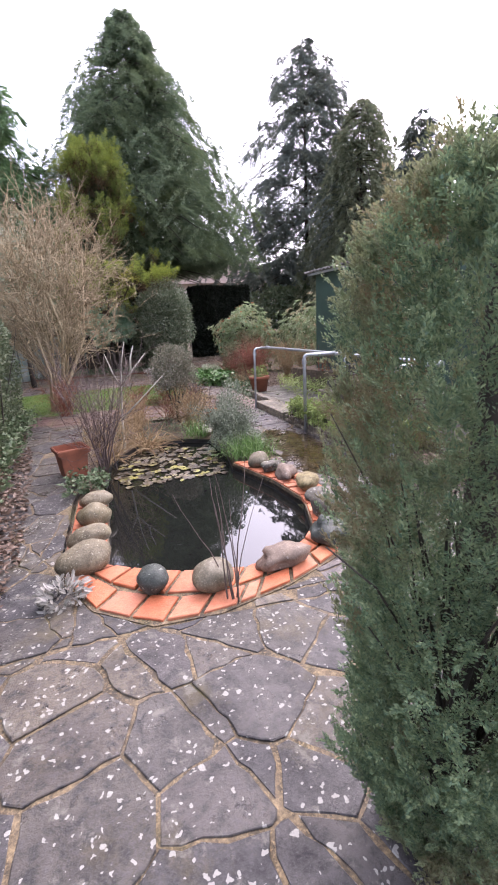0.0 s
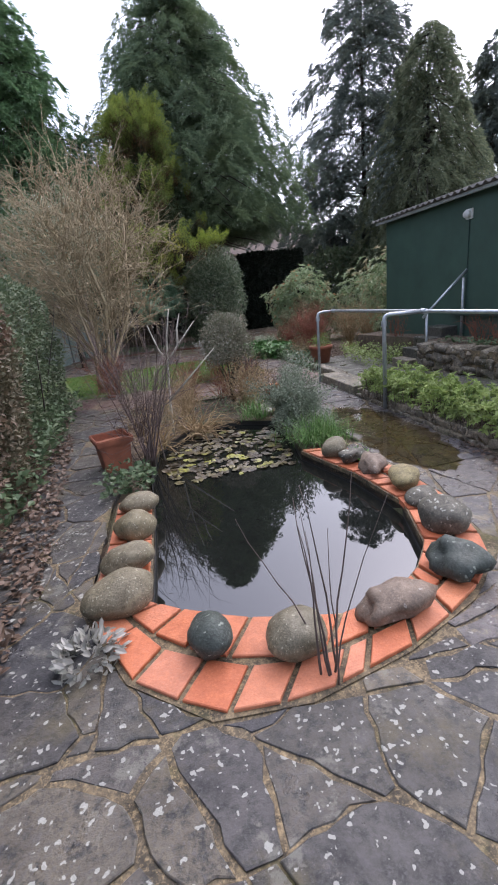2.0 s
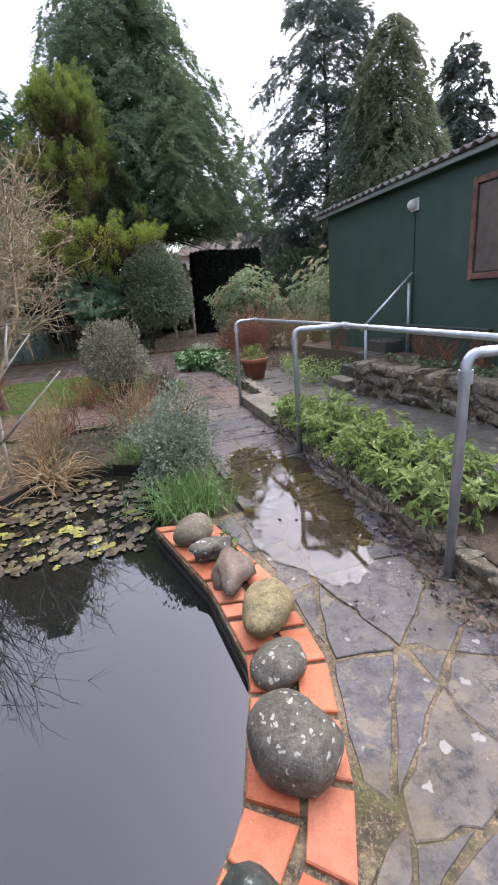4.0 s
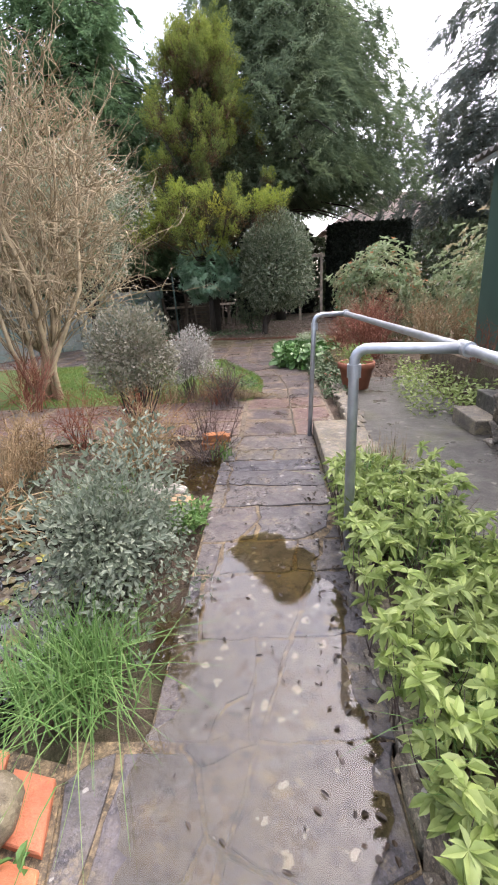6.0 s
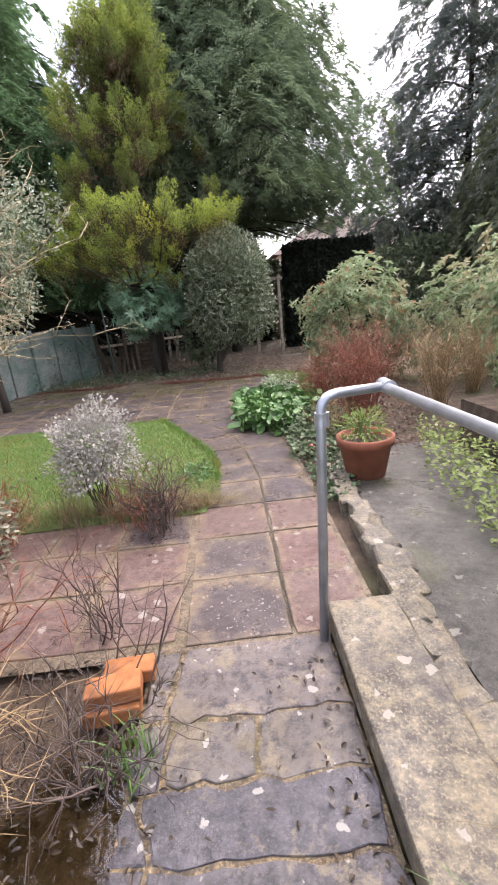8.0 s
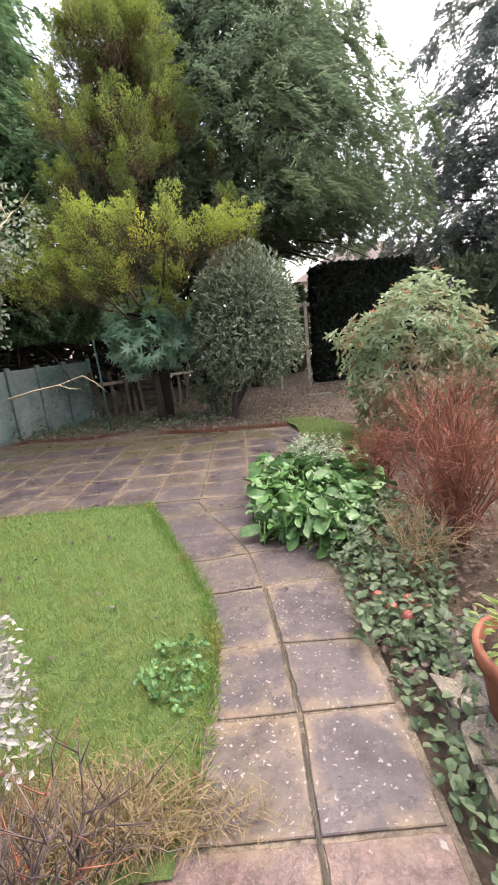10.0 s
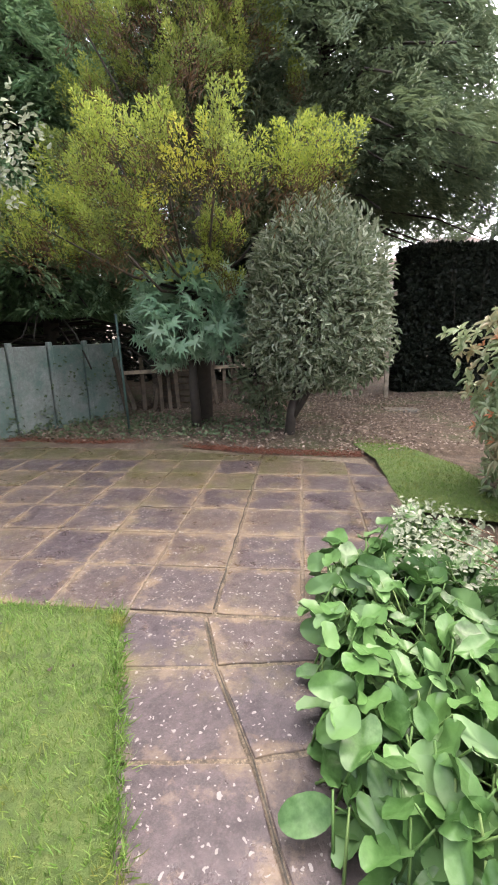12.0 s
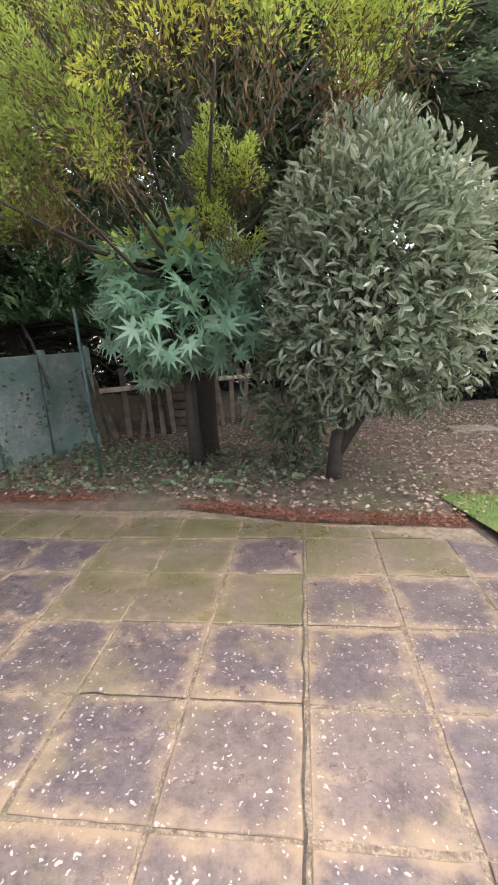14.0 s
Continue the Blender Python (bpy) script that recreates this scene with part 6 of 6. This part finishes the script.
fence = thing("fence", "low algae-stained concrete panel fence", "fence", -0.95, 18.25, G)
fa = math.atan2(1.0, 0.58)
for k in range(9):
    for r in range(1):
        p = part("panel", box(0.6, 0.05, 1.38, 0.01, (0.3, 0, 0.69)), FENCE, fence)
        p.location = (-(k + 1) * 0.64 * math.cos(fa) - 0.02, -(k + 1) * 0.64 * math.sin(fa), -0.02)
        p.rotation_euler = (rng.uniform(-0.02, 0.02), 0, fa)
    q = part("post", box(0.08, 0.08, 1.42, 0.01, (0, 0, 0.71)), FENCE, fence)
    q.location = (-k * 0.64 * math.cos(fa), -k * 0.64 * math.sin(fa), 0)
    q.rotation_euler = (0, 0, fa)
pal = thing("paling_fence", "broken weathered wooden palings grown with ivy", "fence", -0.85, 18.3, G)
for k in range(16):
    p = part("paling", box(0.085, 0.02, 1.15 + rng.uniform(-0.25, 0.15), 0.005, (0, 0, 0.58)), DARK_WOOD, pal)
    p.location = (k * 0.14, k * 0.1, 0)
    p.rotation_euler = (rng.uniform(-0.2, 0.2), rng.uniform(-0.22, 0.22), 0.6 + rng.uniform(-0.3, 0.3))
for z in (0.8,):
    b = part("cross_rail", box(2.6, 0.04, 0.07, 0.006, (1.3, 0.03, z)), OLD_WOOD, pal)
    b.rotation_euler = (0, 0, 0.62)
bin_ = thing("compost_bin", "dark slatted timber compost bin under the trees", "compost bin", -0.06, 19.4, G)
for x in (-0.44, 0.44):
    for y in (-0.4, 0.4):
        part("post", box(0.06, 0.06, 0.95, 0.006, (x, y, 0.45)), DARK_WOOD, bin_)
for k in range(7):
    z = 0.07 + 0.13 * k
    for sx, sy, at in ((0.96, 0.02, (0, -0.44, z)), (0.96, 0.02, (0, 0.44, z)), (0.02, 0.84, (-0.485, 0, z)), (0.02, 0.84, (0.485, 0, z))):
        part("slat", box(sx, sy, 0.1, 0.004, at), DARK_WOOD, bin_)
part("compost", box(0.82, 0.74, 0.7, 0.05, (0, 0, 0.36), 2), EARTH, bin_, "brown leafy compost")
post = part("green_post", tubes("post", [[((0, 0, -0.1), 0.02), ((-0.05, 0, 1.8), 0.018)]], 8), plain("green_coated_steel", (0.03, 0.07, 0.06), 0.5))
post.location = (-0.2, 16.75, G)
tagged(post, "thin green metal post beside the patio", "post")

arch = thing("garden_arch", "weathered timber arch at the garden's end", "arch", 4.3, 20.2, G)
for x in (0.0, -0.75):
    part("post", box(0.09, 0.09, 2.3, 0.01, (x, 0, 1.15)), OLD_WOOD, arch)
part("beam", box(1.0, 0.07, 0.1, 0.01, (-0.37, 0, 2.2)), OLD_WOOD, arch)
part("cross_rail", box(0.7, 0.05, 0.08, 0.01, (-0.37, 0, 1.1)), OLD_WOOD, arch)

house = thing("house", "distant house with a brown tiled hip roof", "house", 17.2, 60.0, G)
part("wall", box(16, 9, 6.3, 0.02, (0, 0, 3.15)), plain("pale_render", (0.55, 0.5, 0.45), 0.9), house)
part("roof", mesh("roof", [(-9, -5.5, 6.2), (9, -5.5, 6.2), (9, 5.5, 6.2), (-9, 5.5, 6.2), (-2.5, 0, 10.2), (2, 0, 10.2)], [[0, 1, 5, 4], [1, 2, 5], [2, 3, 4, 5], [3, 0, 4]]), plain("brown_roof_tiles", (0.13, 0.1, 0.085), 0.9, scale=3), house)
pole = part("utility_pole", tubes("pole", [[((0, 0, -0.2), 0.12), ((0, 0, 6.0), 0.09)]], 8), OLD_WOOD)
pole.location = (13.1, 36.0, G)
tagged(pole, "thin wooden pole beyond the hedge", "pole")

# ivy over the fence, red needles at the patio's edge, windfalls, stepping stone
pts = []
for f0, z0, n in ((0.08, 0.8, 70), (0.3, 0.6, 50), (0.45, 1.0, 30), (0.62, 0.2, 70), (0.85, 0.15, 70), (0.02, 0.3, 80)):
    for i in range(n):
        f, z = f0 + rng.normal() * 0.05, max(0, z0 + rng.normal() * 0.28)
        pts.append((-0.93 - 2.4 * f * 0.5 + rng.uniform(0.02, 0.07), 18.25 - 2.4 * f * 0.865 - rng.uniform(0.02, 0.07), G + z))
carpet("ivy", "ivy climbing over the concrete fence panels", "climber", pts, IVY, 0.06, 0.05, OVAL, -0.2)
pts = [(x, np.interp(x, [-1.9, 0.4, 1.9, 3.2], [16.17, 16.08, 15.66, 15.53]) + abs(rng.normal()) * 0.12 - 0.03, G + rng.uniform(0.003, 0.02)) for x in rng.uniform(-1.9, 3.2, 4200)]
RED_NEEDLE = leafy("red_brown_needles", (0.13, 0.05, 0.03), (0.2, 0.075, 0.045), through=0.05)
carpet("fallen_needles", "rust-red fallen needles along the patio's edge", "leaves", pts, RED_NEEDLE, 0.05, 0.012, KITE, 0.05)
APPLE = plain("bruised_red_apple_skin", (0.35, 0.09, 0.06), 0.4, vary=0.4, scale=25)
for x, y in ((3.24, 10.25), (3.36, 10.3), (3.3, 10.16), (3.42, 10.2), (3.2, 10.36)):
    a = part("apple", lathe([(0.004, 0.0), (0.02, 0.004), (0.034, 0.022), (0.036, 0.04), (0.026, 0.06), (0.012, 0.064), (0.004, 0.056)], 16), APPLE)
    a.location = (x, y, G + 0.02)
    tagged(a, "fallen bruised red apple among the ivy", "apple", "fallen apples")
slab = part("stepping_stone", box(0.6, 0.35, 0.06, 0.015, segments=2), KERB)
slab.location = (4.3, 18.6, G + 0.02)
tagged(slab, "pale stone slab lying on the leaf litter", "stone slab")

# tangled dry growth round the pond's far bank and along the cross path
for x, y, n, l, m_, s, lab in ((0.05, 5.55, 40, 0.6, STRAW, 0.9, "tangle of pale dry stems beside the planter"), (0.45, 6.55, 44, 0.6, STRAW, 0.9, "tangle of dry brown stems behind the pond"),
                               (1.2, 7.75, 30, 0.75, RED_TWIG, 0.6, "thin reddish twigs arching over the cross path"), (1.75, 7.85, 9, 0.6, DARK_TWIG, 0.7, "sparse dark twigs over the slabs"), (1.88, 7.15, 22, 0.4, DARK_TWIG, 1.0, "dark wet twigs over the muddy bed beside the path"),
                               (0.6, 7.6, 22, 0.6, RED_TWIG, 0.7, "thin reddish twigs beside the ball-clipped bush"), (1.75, 9.0, 14, 0.5, RED_TWIG, 0.7, "thin pinkish twigs at the lawn's edge"),
                               (0.75, 8.9, 22, 0.6, RED_TWIG, 0.6, "pinkish brown twigs before the lawn"), (3.55, 10.7, 30, 0.5, STRAW, 0.9, "pale dry stems among the ivy")):
    bare_shrub("dry_plant", lab, x, y, G, n, l, 0.006, m_, s, 3, 2, 0.12, category="plant", twig_len=0.18, least=0.0022)

for x, y, n in ((4.75, 6.5, 18), (4.85, 5.7, 16), (4.7, 6.05, 12), (4.72, 8.6, 16)):
    bare_shrub("dry_plant", "upright brown dead stems in front of the shed", x, y, 0.4, n, 0.42, 0.006, RED_TWIG, 0.35, 2, 2, 0.1, category="plant", twig_len=0.12, least=0.0025)
carpet("ivy", "trailing green leaves over the rubble wall", "ground cover", scatter(420, [(4.35, 6.9), (4.6, 6.9), (5.0, 3.6), (4.75, 3.6)], 0.4, 0.48), IVY, 0.05, 0.04, OVAL)
carpet("ivy", "ivy leaves on the steps' edge", "ground cover", scatter(160, [(4.15, 7.75), (4.6, 7.75), (4.7, 8.1), (4.2, 8.1)], -0.02, 0.3), SPURGE, 0.05, 0.03, OVAL)

carpet("plant_clump", "low green leafy plant at the path's edge", "plant", scatter(420, [(1.7, 5.95), (2.0, 5.9), (2.02, 6.25), (1.75, 6.15)], G, G + 0.12), LONG_GRASS, 0.045, 0.022, LANCE)
carpet("plant_clump", "small leafy weeds between the edging stones", "plant", scatter(60, [(1.68, 4.0), (1.8, 4.0), (1.8, 4.35), (1.7, 4.35)], G + 0.02, G + 0.1), LONG_GRASS, 0.05, 0.02, LANCE)
carpet("fallen_leaves", "brown leaves and twigs round the handrail's foot", "leaves", scatter(1100, [(2.55, 2.9), (3.3, 2.8), (3.3, 3.9), (2.68, 4.2)], G + 0.006, G + 0.03), DEAD_LEAF, 0.034, 0.02, OVAL, 0.1)
tuft("grass_clump", "ragged grass at the stone slab's end", 3.02, 6.5, G, 120, 0.24, w=0.006, spread=1.4)
tuft("grass_clump", "straw-coloured grass beside the kerb", 3.24, 6.6, 0.0, 160, 0.3, STRAW_BLADE, 1.5, 0.005)
tuft("grass_clump", "grassy weeds growing through the low planting", 3.1, 4.6, 0.05, 180, 0.34, w=0.006, spread=1.3)
tuft("grass_clump", "fine grass among the lime-green plants", 3.15, 5.5, 0.05, 180, 0.32, w=0.006, spread=1.3)

carpet("ivy", "ivy and weeds at the path's edge beside the pot", "ground cover", scatter(520, [(3.1, 9.0), (3.3, 9.0), (3.75, 9.9), (3.5, 10.3), (3.1, 10.2)], G - 0.02, G + 0.08), IVY, 0.05, 0.04, OVAL)
carpet("fallen_leaves", "brown leaf scraps under the border plants", "leaves", scatter(1800, [(3.1, 9.6), (4.6, 10.0), (5.2, 13), (3.6, 13.4), (3.1, 11.0)], G - 0.03, G + 0.03), DEAD_LEAF, 0.05, 0.035, OVAL, 0.1)
for x, y, n, h in ((1.15, 9.25, 200, 0.34), (1.6, 9.22, 240, 0.36), (2.0, 9.25, 200, 0.3), (0.7, 9.25, 160, 0.34)):
    tuft("grass_clump", "tall straw-coloured dry grass at the lawn's edge", x, y, G, n, h, STRAW_BLADE, 1.2, 0.005)
